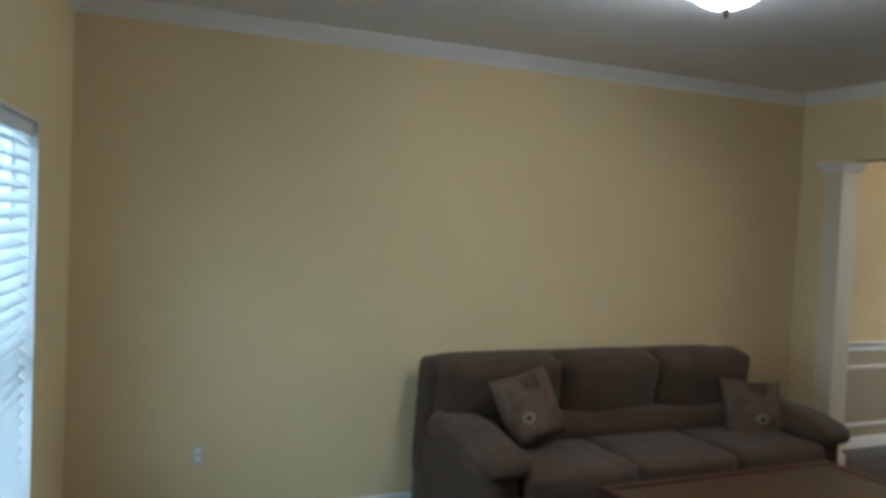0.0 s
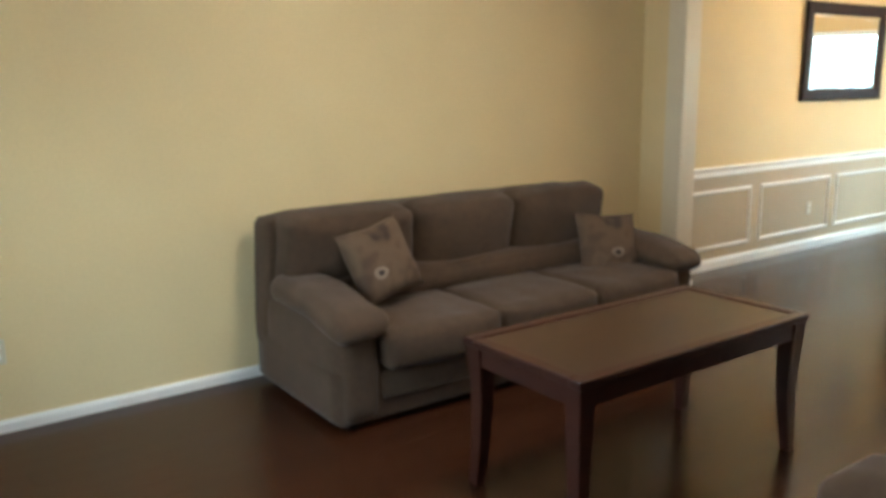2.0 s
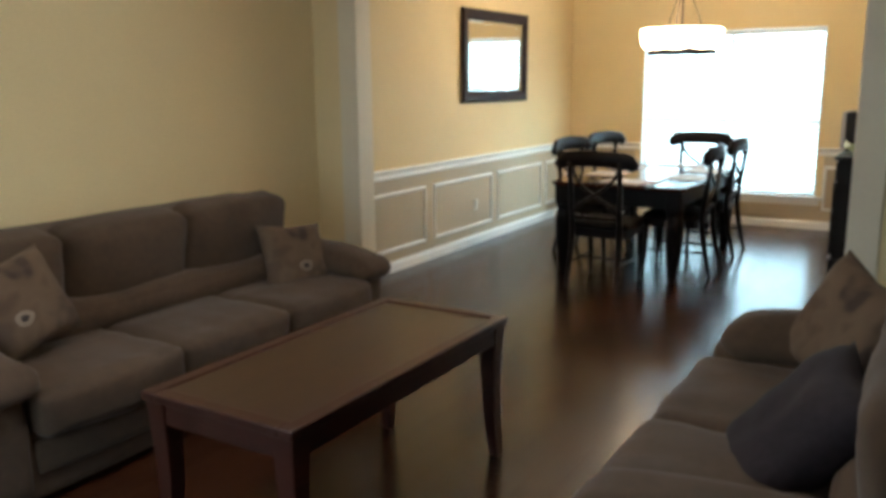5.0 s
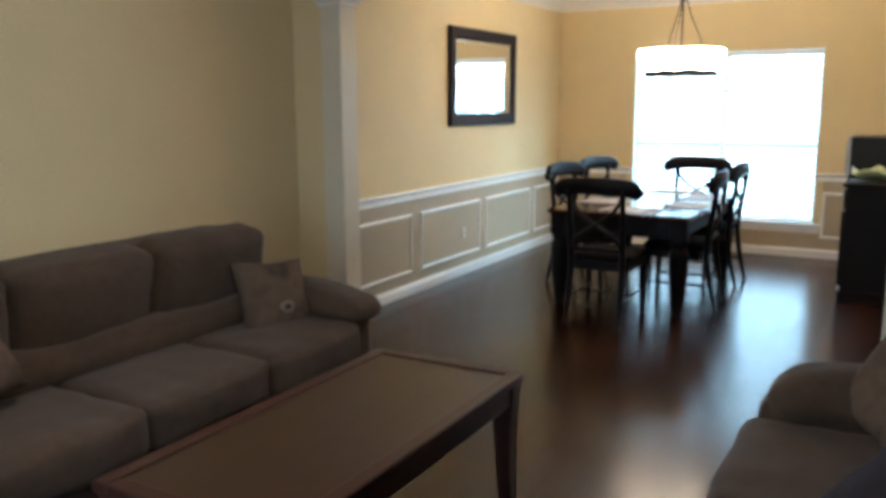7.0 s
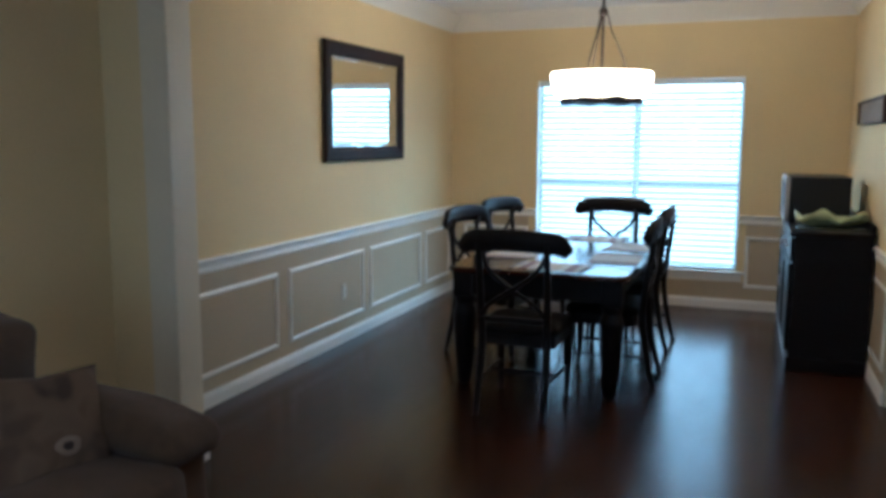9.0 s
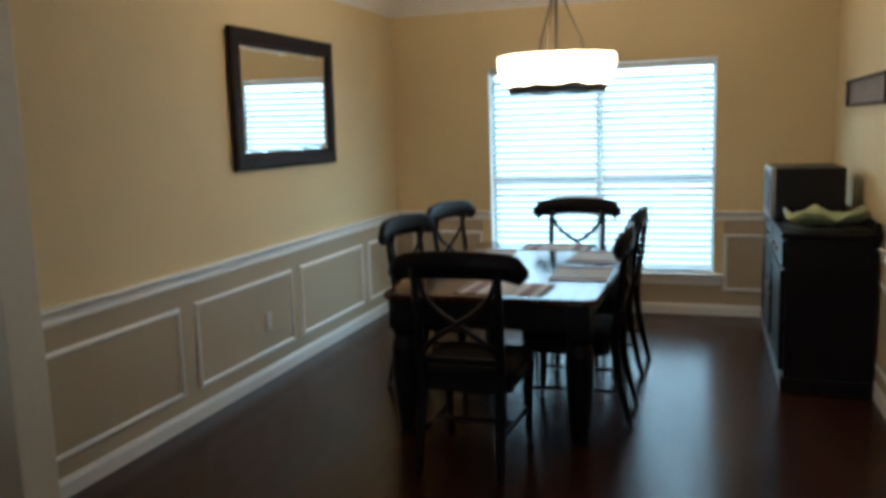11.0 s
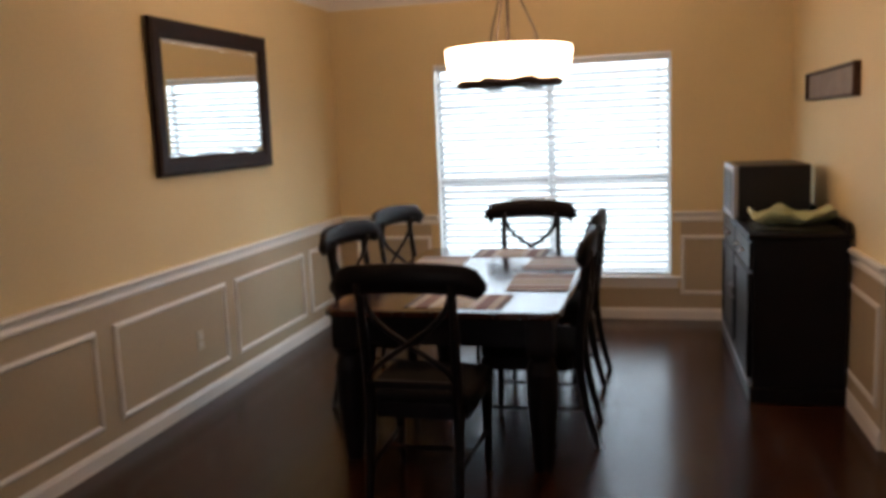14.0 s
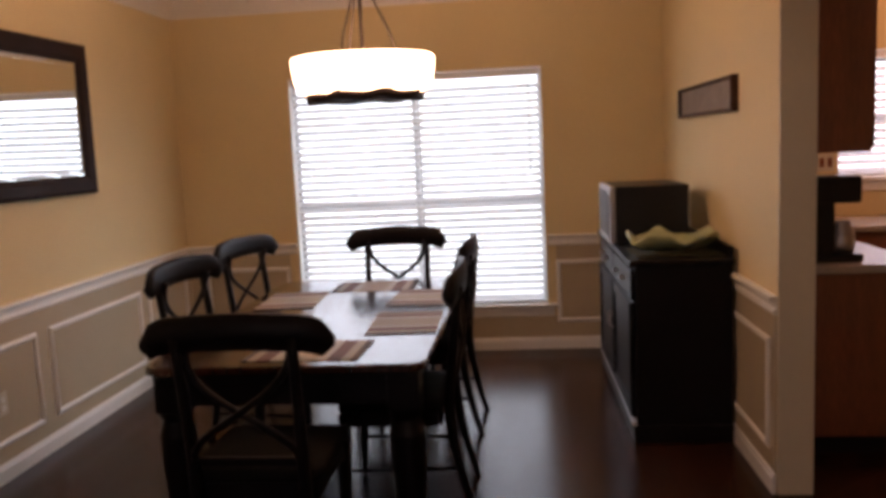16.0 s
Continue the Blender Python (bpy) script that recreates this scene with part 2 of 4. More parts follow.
def ramped(name, stops, axis, scale, rough=0.9, wobble=0.0):
    """Bands of colour across one axis of the object, for woven stripes and prints."""
    m = bpy.data.materials.new(name)
    m.use_nodes = True
    nt = m.node_tree
    b = nt.nodes["Principled BSDF"]
    b.inputs["Roughness"].default_value = rough
    tc = nt.nodes.new("ShaderNodeTexCoord")
    sp = nt.nodes.new("ShaderNodeSeparateXYZ")
    nt.links.new(tc.outputs["Object"], sp.inputs[0])
    mr = nt.nodes.new("ShaderNodeMapRange")
    mr.inputs["From Min"].default_value, mr.inputs["From Max"].default_value = -scale, scale
    nt.links.new(sp.outputs[axis], mr.inputs["Value"])
    value = mr.outputs[0]
    if wobble:
        n = nt.nodes.new("ShaderNodeTexNoise")
        n.inputs["Scale"].default_value, n.inputs["Detail"].default_value = wobble, 1.5
        nt.links.new(tc.outputs["Object"], n.inputs["Vector"])
        value = n.outputs["Fac"]
    cr = nt.nodes.new("ShaderNodeValToRGB")
    cr.color_ramp.interpolation = "CONSTANT" if not wobble else "LINEAR"
    el = cr.color_ramp.elements
    while len(el) < len(stops):
        el.new(0.5)
    for e, (p, c) in zip(el, stops):
        e.position, e.color = p, (*c, 1)
    nt.links.new(value, cr.inputs[0])
    w = nt.nodes.new("ShaderNodeTexNoise")
    w.inputs["Scale"].default_value = 350
    nt.links.new(tc.outputs["Object"], w.inputs["Vector"])
    bp = nt.nodes.new("ShaderNodeBump")
    bp.inputs["Strength"].default_value, bp.inputs["Distance"].default_value = 0.4, 0.003
    nt.links.new(w.outputs["Fac"], bp.inputs["Height"])
    nt.links.new(bp.outputs[0], b.inputs["Normal"])
    nt.links.new(cr.outputs[0], b.inputs["Base Color"])
    return m


TAN, RED, UMBER, CREAM = (0.34, 0.28, 0.20), (0.15, 0.06, 0.042), (0.06, 0.036, 0.027), (0.44, 0.40, 0.33)
STRIPES = ramped("striped_woven_placemat", [(0, UMBER), (0.06, TAN), (0.14, RED), (0.26, CREAM), (0.34, TAN), (0.66, CREAM), (0.74, RED), (0.86, TAN), (0.94, UMBER)], "X", 0.23, rough=0.6)
PRINT = ramped("cream_brown_print", [(0.0, (0.066, 0.037, 0.021)), (0.36, (0.084, 0.048, 0.027)), (0.46, (0.120, 0.075, 0.042)), (0.60, (0.105, 0.064, 0.037)), (0.70, (0.045, 0.025, 0.015))], "X", 0.23, wobble=7.5)

RING_THREAD = material("pale_embroidery_thread", (0.22, 0.16, 0.115), 0.8, grain=0.2, grain_scale=300)
DOT_THREAD = material("dark_embroidery_thread", (0.025, 0.016, 0.014), 0.8, grain=0.2, grain_scale=300)


# ---- mesh helpers ----
def part(name, bm, mat, parent=None, label="", smooth=False, m=None):
    me = bpy.data.meshes.new(name)
    bm.to_mesh(me)
    bm.free()
    if mat:
        me.materials.append(mat)
    if smooth:
        me.shade_smooth()
    ob = new(name, me)
    if parent:
        ob.parent = parent
    if m is not None:
        ob.matrix_basis = m
    if label:
        ob["label"] = label
    return ob


def empty(name, m, label, category, group="", kind=""):
    ob = new(name)
    ob.empty_display_size = 0.1
    ob.matrix_basis = m
    return tagged(ob, label, category, group, kind)


def add_box(bm, x0, y0, z0, x1, y1, z1, bevel=0.0, seg=2):
    ret = bmesh.ops.create_cube(bm, size=1)
    vs = ret["verts"]
    bmesh.ops.scale(bm, vec=(x1 - x0, y1 - y0, z1 - z0), verts=vs)
    bmesh.ops.translate(bm, vec=((x0 + x1) / 2, (y0 + y1) / 2, (z0 + z1) / 2), verts=vs)
    if bevel:
        es = list({e for v in vs for e in v.link_edges})
        bmesh.ops.bevel(bm, geom=es, offset=bevel, segments=seg, affect="EDGES", profile=0.5)
    return bm


def box(x0, y0, z0, x1, y1, z1, bevel=0.0, seg=2):
    return add_box(bmesh.new(), x0, y0, z0, x1, y1, z1, bevel, seg)


def soft_box(sx, sy, sz, r, puff=(0, 0, 0), n=12, lumps=0.0, seed=0.0):
    """A stuffed block: half sizes, edge radius, bulge of the faces along each axis and uneven filling."""
    bm = bmesh.new()
    bmesh.ops.create_cube(bm, size=2)
    bmesh.ops.subdivide_edges(bm, edges=bm.edges[:], cuts=n, use_grid_fill=True)
    half = Vector((sx, sy, sz))
    for v in bm.verts:
        u = v.co.copy()
        p = Vector((u.x * sx, u.y * sy, u.z * sz))
        inner = Vector([max(-(h - r), min(h - r, c)) for c, h in zip(p, half)])
        d = p - inner
        # a point on the surface is pulled onto the rounded edge
        if d.length > 1e-6:
            p = inner + d.normalized() * r
        w = [(1 - a * a) for a in u]
        p.x += puff[0] * (1 if u.x > 0 else -1) * w[1] * w[2] * abs(u.x)
        p.y += puff[1] * (1 if u.y > 0 else -1) * w[0] * w[2] * abs(u.y)
        p.z += puff[2] * (1 if u.z > 0 else -1) * w[0] * w[1] * abs(u.z)
        if lumps:
            k = noise.noise(Vector((p.x * 4 + seed, p.y * 4, p.z * 4))) + 0.5 * noise.noise(Vector((p.x * 11 + seed, p.y * 11, p.z * 11)))
            p += u.normalized() * lumps * k
        v.co = p
    return bm


def moved(bm, m):
    bmesh.ops.transform(bm, matrix=m, verts=bm.verts)
    return bm


def sweep(points, radii, sides=8, flat=1.0, across=Vector((1, 0, 0))):
    """A rod along points, with a radius at each; flat squeezes it along the 'across' direction's normal."""
    bm = bmesh.new()
    rings = []
    pts = [Vector(p) for p in points]
    for i, p in enumerate(pts):
        d = (pts[min(i + 1, len(pts) - 1)] - pts[max(i - 1, 0)]).normalized()
        a = across - d * across.dot(d)
        a.normalize()
        b = d.cross(a)
        r = radii[i] if isinstance(radii, (list, tuple)) else radii
        rings.append([bm.verts.new(p + a * (r * math.cos(t)) + b * (r * flat * math.sin(t))) for t in [2 * math.pi * (k + 0.5) / sides for k in range(sides)]])
    for r0, r1 in zip(rings, rings[1:]):
        for k in range(sides):
            bm.faces.new((r0[k], r0[(k + 1) % sides], r1[(k + 1) % sides], r1[k]))
    bm.faces.new(rings[0][::-1])
    bm.faces.new(rings[-1])
    bmesh.ops.recalc_face_normals(bm, faces=bm.faces[:])
    return bm


def lathe(profile, sides=32):
    bm = bmesh.new()
    rings = [[bm.verts.new((r * math.cos(2 * math.pi * k / sides), r * math.sin(2 * math.pi * k / sides), z)) for k in range(sides)] for r, z in profile]
    for r0, r1 in zip(rings, rings[1:]):
        for k in range(sides):
            bm.faces.new((r0[k], r0[(k + 1) % sides], r1[(k + 1) % sides], r1[k]))
    bmesh.ops.recalc_face_normals(bm, faces=bm.faces[:])
    return bm


def moulding(profile, start, end, side):
    """A profile of (out, up) pairs run from start to end; 'side' is the horizontal direction that it stands out towards."""
    bm = bmesh.new()
    side = Vector((*side, 0)).normalized()
    ends = []
    for p in (start, end):
        ends.append([bm.verts.new(Vector(p) + side * o + Vector((0, 0, u))) for o, u in profile])
    n = len(profile)
    for k in range(n):
        bm.faces.new((ends[0][k], ends[0][(k + 1) % n], ends[1][(k + 1) % n], ends[1][k]))
    bm.faces.new(ends[0])
    bm.faces.new(ends[1][::-1])
    bmesh.ops.recalc_face_normals(bm, faces=bm.faces[:])
    return bm


BASE_PROFILE = [(0, 0), (0.016, 0), (0.016, 0.066), (0.011, 0.075), (0.008, 0.086), (0, 0.090)]
LOW_BASE = [(o, u * 0.66) for o, u in BASE_PROFILE]
CROWN_PROFILE = [(0, -CROWN), (0.014, -CROWN), (0.020, -CROWN + 0.022), (0.045, -CROWN * 0.62), (0.085, -0.050), (0.112, -0.024), (0.125, -0.016), (0.125, 0), (0, 0)]
RAIL_PROFILE = [(0, -0.080), (0.016, -0.080), (0.021, -0.068), (0.017, -0.057), (0.006, -0.052), (0.006, -0.030), (0.030, -0.024), (0.037, -0.012), (0.034, 0), (0, 0)]


def structure(name, bm, mat, label, category, m=None):
    return tagged(part(name, bm, mat, None, m=m), label, category, kind="structure")


# ---- structure ----
bm = bmesh.new()
add_box(bm, 1.0, -3.6, -0.05, 12.16, 0.001, 0)
add_box(bm, 1.0, 0.001, -0.05, 12.16, 4.86, -0.008)
floor = structure("floor", bm, FLOORWOOD, "dark reddish-brown glossy hardwood plank floor", "floor")
structure("ceiling", box(1.0, -3.6, CEIL, 12.16, 4.86, CEIL + 0.1), CEILING, "white textured flat ceiling", "ceiling")

# sofa wall and mirror wall
structure("wall_north_living", box(1.9, 4.60, 0, 7.36, 4.86, CEIL), PAINT, "plain pale yellow painted living room wall", "wall")
mirror_wall = structure("wall_north_dining", box(7.36, 4.70, 0, 12.16, 4.86, CEIL), PAINT, "yellow painted dining room wall above white chair rail", "wall")
part("lower_panel", box(7.375, 4.692, 0.0, 11.996, 4.70, 0.78), LOWER, mirror_wall, "beige painted wainscot below the chair rail")
part("chair_rail", moulding(RAIL_PROFILE, (7.375, 4.70, 0.852), (11.99, 4.70, 0.852), (0, -1)), TRIM, mirror_wall, "white chair rail moulding")


def picture_panel(parent, x0, x1, z0, z1, y, side):
    """Four mitred beads round a wainscot field on a wall that runs along x."""
    c = [(x0, z0), (x1, z0), (x1, z1), (x0, z1)]
    bm = bmesh.new()
    out = Vector((0, side, 0))
    prof = [(-0.016, 0.0), (-0.012, 0.010), (0.0, 0.015), (0.012, 0.008), (0.016, 0.0)]
    rings = []
    cx, cz = (x0 + x1) / 2, (z0 + z1) / 2
    for x, z in c:
        dx, dz = (1 if x > cx else -1), (1 if z > cz else -1)
        rings.append([bm.verts.new(Vector((x + dx * a, y, z + dz * a)) + out * b) for a, b in prof])
    for i in range(4):
        r0, r1 = rings[i], rings[(i + 1) % 4]
        for k in range(len(prof) - 1):
            bm.faces.new((r0[k], r1[k], r1[k + 1], r0[k + 1]))
    bmesh.ops.recalc_face_normals(bm, faces=bm.faces[:])
    return part("panel_moulding", bm, TRIM, parent, "white picture-frame moulding")


for x0, x1 in ((7.66, 8.735), (8.895, 9.963), (10.105, 11.138), (11.28, 11.88)):
    picture_panel(mirror_wall, x0, x1, 0.185, 0.648, 4.692, -1)

# window wall of the dining room and kitchen, with two openings
WY0, WY1, WZ0, WZ1 = 1.975, 3.83, 0.345, 2.065
KY0, KY1, KZ0, KZ1 = -1.60, -0.06, 1.18, 2.05
bm = bmesh.new()
add_box(bm, 12.0, WY1, 0, 12.16, 4.70, CEIL)
add_box(bm, 12.0, WY0, 0, 12.16, WY1, WZ0)
add_box(bm, 12.0, WY0, WZ1, 12.16, WY1, CEIL)
add_box(bm, 12.0, KY1, 0, 12.16, WY0, CEIL)
add_box(bm, 12.0, KY0, 0, 12.16, KY1, KZ0)
add_box(bm, 12.0, KY0, KZ1, 12.16, KY1, CEIL)
add_box(bm, 12.0, -3.6, 0, 12.16, KY0, CEIL)
window_wall = structure("wall_east", bm, PAINT, "yellow painted wall with a wide blind-covered window", "wall")
bm = bmesh.new()
add_box(bm, 11.992, WY1 + 0.07, 0, 11.9995, 4.69, 0.78)
add_box(bm, 11.992, 1.135, 0, 11.9995, WY0 - 0.07, 0.78)
add_box(bm, 11.992, WY0 - 0.07, 0, 11.9995, WY1 + 0.07, WZ0 - 0.10)
part("lower_panel", bm, LOWER, window_wall, "beige painted wainscot")
for y0, y1 in ((WY1 + 0.012, 4.69), (1.135, WY0 - 0.012)):
    part("chair_rail", moulding(RAIL_PROFILE, (12.0, y0, 0.852), (12.0, y1, 0.852), (-1, 0)), TRIM, window_wall, "white chair rail moulding")


def picture_panel_x(parent, y0, y1, z0, z1, x):
    ob = picture_panel(parent, y0, y1, z0, z1, 0, 1)
    ob.matrix_basis = pose(x, 0, 0, 0, 0, 90)
    return ob


picture_panel_x(window_wall, 3.92, 4.55, 0.215, 0.66, 11.992)
picture_panel_x(window_wall, 1.26, 1.89, 0.215, 0.65, 11.992)

# wall with the small picture: it ends in a post at the kitchen
EAST = pose(12.0, 1.125, 0, 0, 0, 0.9)
RIGHT_LEN = 2.55
right_wall = structure("wall_south_dining", box(-RIGHT_LEN, -0.14, 0, -0.001, 0, CEIL), PAINT, "yellow painted short wall ending at the kitchen", "wall", EAST)
part("lower_panel", box(-RIGHT_LEN + 0.02, 0.0, 0, -0.01, 0.008, 0.78), LOWER, right_wall, "beige painted wainscot")
part("chair_rail", moulding(RAIL_PROFILE, (-RIGHT_LEN + 0.01, 0, 0.852), (-0.01, 0, 0.852), (0, 1)), TRIM, right_wall, "white chair rail moulding")
part("end_casing", box(-RIGHT_LEN - 0.012, -0.143, 0, -RIGHT_LEN, 0.004, CEIL, 0.003), COLUMN, right_wall, "cream painted wall end")
picture_panel(right_wall, -RIGHT_LEN + 0.10, -1.36, 0.185, 0.648, 0.008, 1)
picture_panel(right_wall, -1.22, -0.12, 0.185, 0.648, 0.008, 1)

# partition with the wide cased opening between living and dining rooms
PX0, PX1, PY0, PY1, HEAD = 7.22, 7.36, 1.25, 4.23, 2.20
bm = bmesh.new()
add_box(bm, PX0, PY0 - 0.15, HEAD, PX1, 4.60, CEIL)
add_box(bm, PX0, 4.38, 0, PX1, 4.60, HEAD)
add_box(bm, PX0, -3.6, 0, PX1, PY0 - 0.15, CEIL)
structure("wall_partition", bm, PAINT, "yellow painted header wall over the cased opening", "wall")


def pilaster(name, y0, y1):
    ob = empty(name, pose(0, 0, 0), "cream painted boxed pilaster with a moulded capital", "column", kind="structure")
    part("shaft", box(PX0 - 0.012, y0, 0.13, PX1 + 0.012, y1, HEAD - 0.05, 0.006), COLUMN, ob)
    part("base_block", box(PX0 - 0.026, y0 - 0.014, 0, PX1 + 0.026, y1 + 0.001, 0.13, 0.004), TRIM, ob, "white base block")
    bm = bmesh.new()
    add_box(bm, PX0 - 0.022, y0 - 0.012, HEAD - 0.075, PX1 + 0.022, y1 + 0.012, HEAD - 0.05, 0.004)
    add_box(bm, PX0 - 0.040, y0 - 0.03, HEAD - 0.05, PX1 + 0.040, y1 + 0.03, HEAD - 0.028, 0.006)
    add_box(bm, PX0 - 0.055, y0 - 0.045, HEAD - 0.028, PX1 + 0.055, y1 + 0.045, HEAD - 0.0005, 0.005)
    part("capital", bm, TRIM, ob, "white moulded capital")
    return ob


pilaster("column_1", PY1, 4.378)
pilaster("column_2", PY0 - 0.148, PY0)

# west wall with its window, a little out of square
WW0, WW1, WB, WT = -2.62, -0.89, 0.42, 1.99
bm = bmesh.new()
add_box(bm, -0.16, WW1, 0, 0, 0.0, CEIL)
add_box(bm, -0.16, WW0, 0, 0, WW1, WB)
add_box(bm, -0.16, WW0, WT, 0, WW1, CEIL)
add_box(bm, -0.16, -8.2, 0, 0, WW0, CEIL)
structure("wall_west", bm, PAINT, "yellow painted living room wall with a window", "wall", WEST)
structure("wall_south", box(1.0, -3.6, 0, 12.0, -3.45, CEIL), PAINT, "plain yellow wall closing the rooms", "wall")

# baseboards and crown
for nm, a, b, side in (("living", (2.37, 4.60, 0), (7.20, 4.60, 0), (0, -1)), ("mirror", (7.375, 4.692, 0), (11.99, 4.692, 0), (0, -1)), ("window", (11.992, 4.69, 0), (11.992, 1.135, 0), (-1, 0))):
    structure("baseboard", moulding(LOW_BASE if nm == "living" else BASE_PROFILE, a, b, side), TRIM, "white painted wooden baseboard", "baseboard")
structure("baseboard", moulding(BASE_PROFILE, (-RIGHT_LEN, 0.008, 0), (-0.01, 0.008, 0), (0, 1)), TRIM, "white painted wooden baseboard", "baseboard", EAST)
structure("baseboard", moulding(BASE_PROFILE, (0, -8.0, 0), (0, -0.01, 0), (1, 0)), TRIM, "white painted wooden baseboard", "baseboard", WEST)
LIVING_CROWN = [(o * 0.55, u * 0.52) for o, u in CROWN_PROFILE]
for a, b, side in (((2.3, 4.60, CEIL), (PX0, 4.60, CEIL), (0, -1)), ((PX0, 4.60, CEIL), (PX0, -3.45, CEIL), (-1, 0)), ((PX1, 4.70, CEIL), (12.0, 4.70, CEIL), (0, -1)), ((12.0, 4.70, CEIL), (12.0, 1.125, CEIL), (-1, 0)), ((PX1, 4.70, CEIL), (PX1, -3.45, CEIL), (1, 0))):
    structure("trim", moulding(LIVING_CROWN if a[0] < 7.3 else CROWN_PROFILE, a, b, side), TRIM, "white crown moulding under the ceiling", "trim")
structure("trim", moulding(CROWN_PROFILE, (-RIGHT_LEN - 0.012, 0, CEIL), (0, 0, CEIL), (0, 1)), TRIM, "white crown moulding under the ceiling", "trim", EAST)
structure("trim", moulding(LIVING_CROWN, (0, -8.0, CEIL), (0, 0, CEIL), (1, 0)), TRIM, "white crown moulding under the ceiling", "trim", WEST)

# ground outside
structure("ground", box(-60, -60, -0.45, 80, 60, -0.35), GROUND, "pale dry lawn outside the windows", "ground")


# ---- windows ----
def sash_window(name, m, width, z0, z1, units, label):
    """Origin on the room face of the wall, x outwards to the open air, y along the wall from 0 to width."""
    w = empty(name, m, label, "window", kind="structure")
    bm = bmesh.new()
    f = 0.032
    for k in range(units):
        a, b = width * k / units, width * (k + 1) / units
        add_box(bm, 0.085, a, z0, 0.15, a + (f if k == 0 else 0.010), z1, 0.004)
        add_box(bm, 0.085, b - (f if k == units - 1 else 0.010), z0, 0.15, b, z1, 0.004)
        add_box(bm, 0.086, a + f, z0, 0.149, b - f, z0 + f, 0.004)
        add_box(bm, 0.086, a + f, z1 - f, 0.149, b - f, z1, 0.004)
        mid = z0 + 0.44 * (z1 - z0)
        add_box(bm, 0.09, a + f, mid - 0.022, 0.145, b - f, mid + 0.022, 0.004)
    part("window_frame", bm, VINYL, w, "white vinyl double-hung frame")
    for k in range(units):
        for lo, hi, off in ((z0 + f, mid - 0.022, 0.118), (mid + 0.022, z1 - f, 0.122)):
            p = part("pane", box(off, width * k / units + f, lo, off + 0.004, width * (k + 1) / units - f, hi), GLASS, w, "clear window pane")
            p.visible_shadow = False
    bm = bmesh.new()
    add_box(bm, -0.045, -0.075, z0 - 0.028, 0.085, width + 0.075, z0 + 0.0, 0.008)
    part("window_sill", bm, TRIM, w, "white painted wooden sill")
    part("apron", box(-0.018, -0.05, z0 - 0.095, -0.002, width + 0.05, z0 - 0.029, 0.005), TRIM, w)
    bm = bmesh.new()
    add_box(bm, -0.002, 0, z0, 0.085, 0.006, z1)
    add_box(bm, -0.002, width - 0.006, z0, 0.085, width, z1)
    add_box(bm, -0.002, 0.006, z1 - 0.006, 0.085, width - 0.006, z1)
    part("reveal", bm, TRIM, w)
    return w


def blind(m, width, z0, z1, tilt, label, pitch=0.053):
    b = empty("window_blind", m, label, "blind")
    part("head_rail", box(0.015, 0.008, z1 - 0.055, 0.065, width - 0.008, z1 - 0.007, 0.004), VINYL, b, "white head rail")
    bottom = part("bottom_rail", box(0.018, 0.012, z0 + 0.006, 0.066, width - 0.012, z0 + 0.024, 0.004), VINYL, b, "white bottom rail")
    sb = bmesh.new()
    add_box(sb, -0.026, 0.012, -0.0014, 0.026, width - 0.012, 0.0014)
    me = bpy.data.meshes.new("slat")
    sb.to_mesh(me)
    sb.free()
    me.materials.append(SLAT)
    z = z0 + 0.05
    while z < z1 - 0.075:
        s = new("slat", me)
        s.parent = b
        s.matrix_basis = pose(0.042, 0, z, 0, tilt + random.uniform(-1.2, 1.2), 0)
        z += pitch
    for y in (0.14, width / 2, width - 0.14):
        part("ladder_cord", box(0.015, y - 0.0008, z0 + 0.02, 0.017, y + 0.0008, z1 - 0.05), VINYL, b)
    part("tilt_wand", sweep([(0.008, 0.09, z1 - 0.06), (0.006, 0.09, z1 - 0.75)], 0.004, 6), VINYL, b)
    return b


DW = pose(12.0, WY0, 0)
sash_window("window_1", DW, WY1 - WY0, WZ0, WZ1, 2, "wide white double window with closed sashes")
blind(DW @ pose(0, 0.006, 0), WY1 - WY0 - 0.012, WZ0, WZ1 - 0.006, -40, "white horizontal slat blind, lowered with tilted slats")
WWM = WEST @ pose(0, WW1, 0, 0, 0, 180)
sash_window("window_2", WWM, WW1 - WW0, WB, WT, 2, "white double window beside the sofa wall")
blind(WWM @ pose(0, 0.006, 0), WW1 - WW0 - 0.012, WB, WT - 0.006, -40, "white horizontal slat blind, lowered with tilted slats")
KW = pose(12.0, KY0, 0)
sash_window("window_3", KW, KY1 - KY0, KZ0, KZ1, 2, "white kitchen window over the counter")
blind(KW @ pose(0, 0.006, 0), KY1 - KY0 - 0.012, KZ0, KZ1 - 0.006, -40, "white horizontal slat blind in the kitchen window")


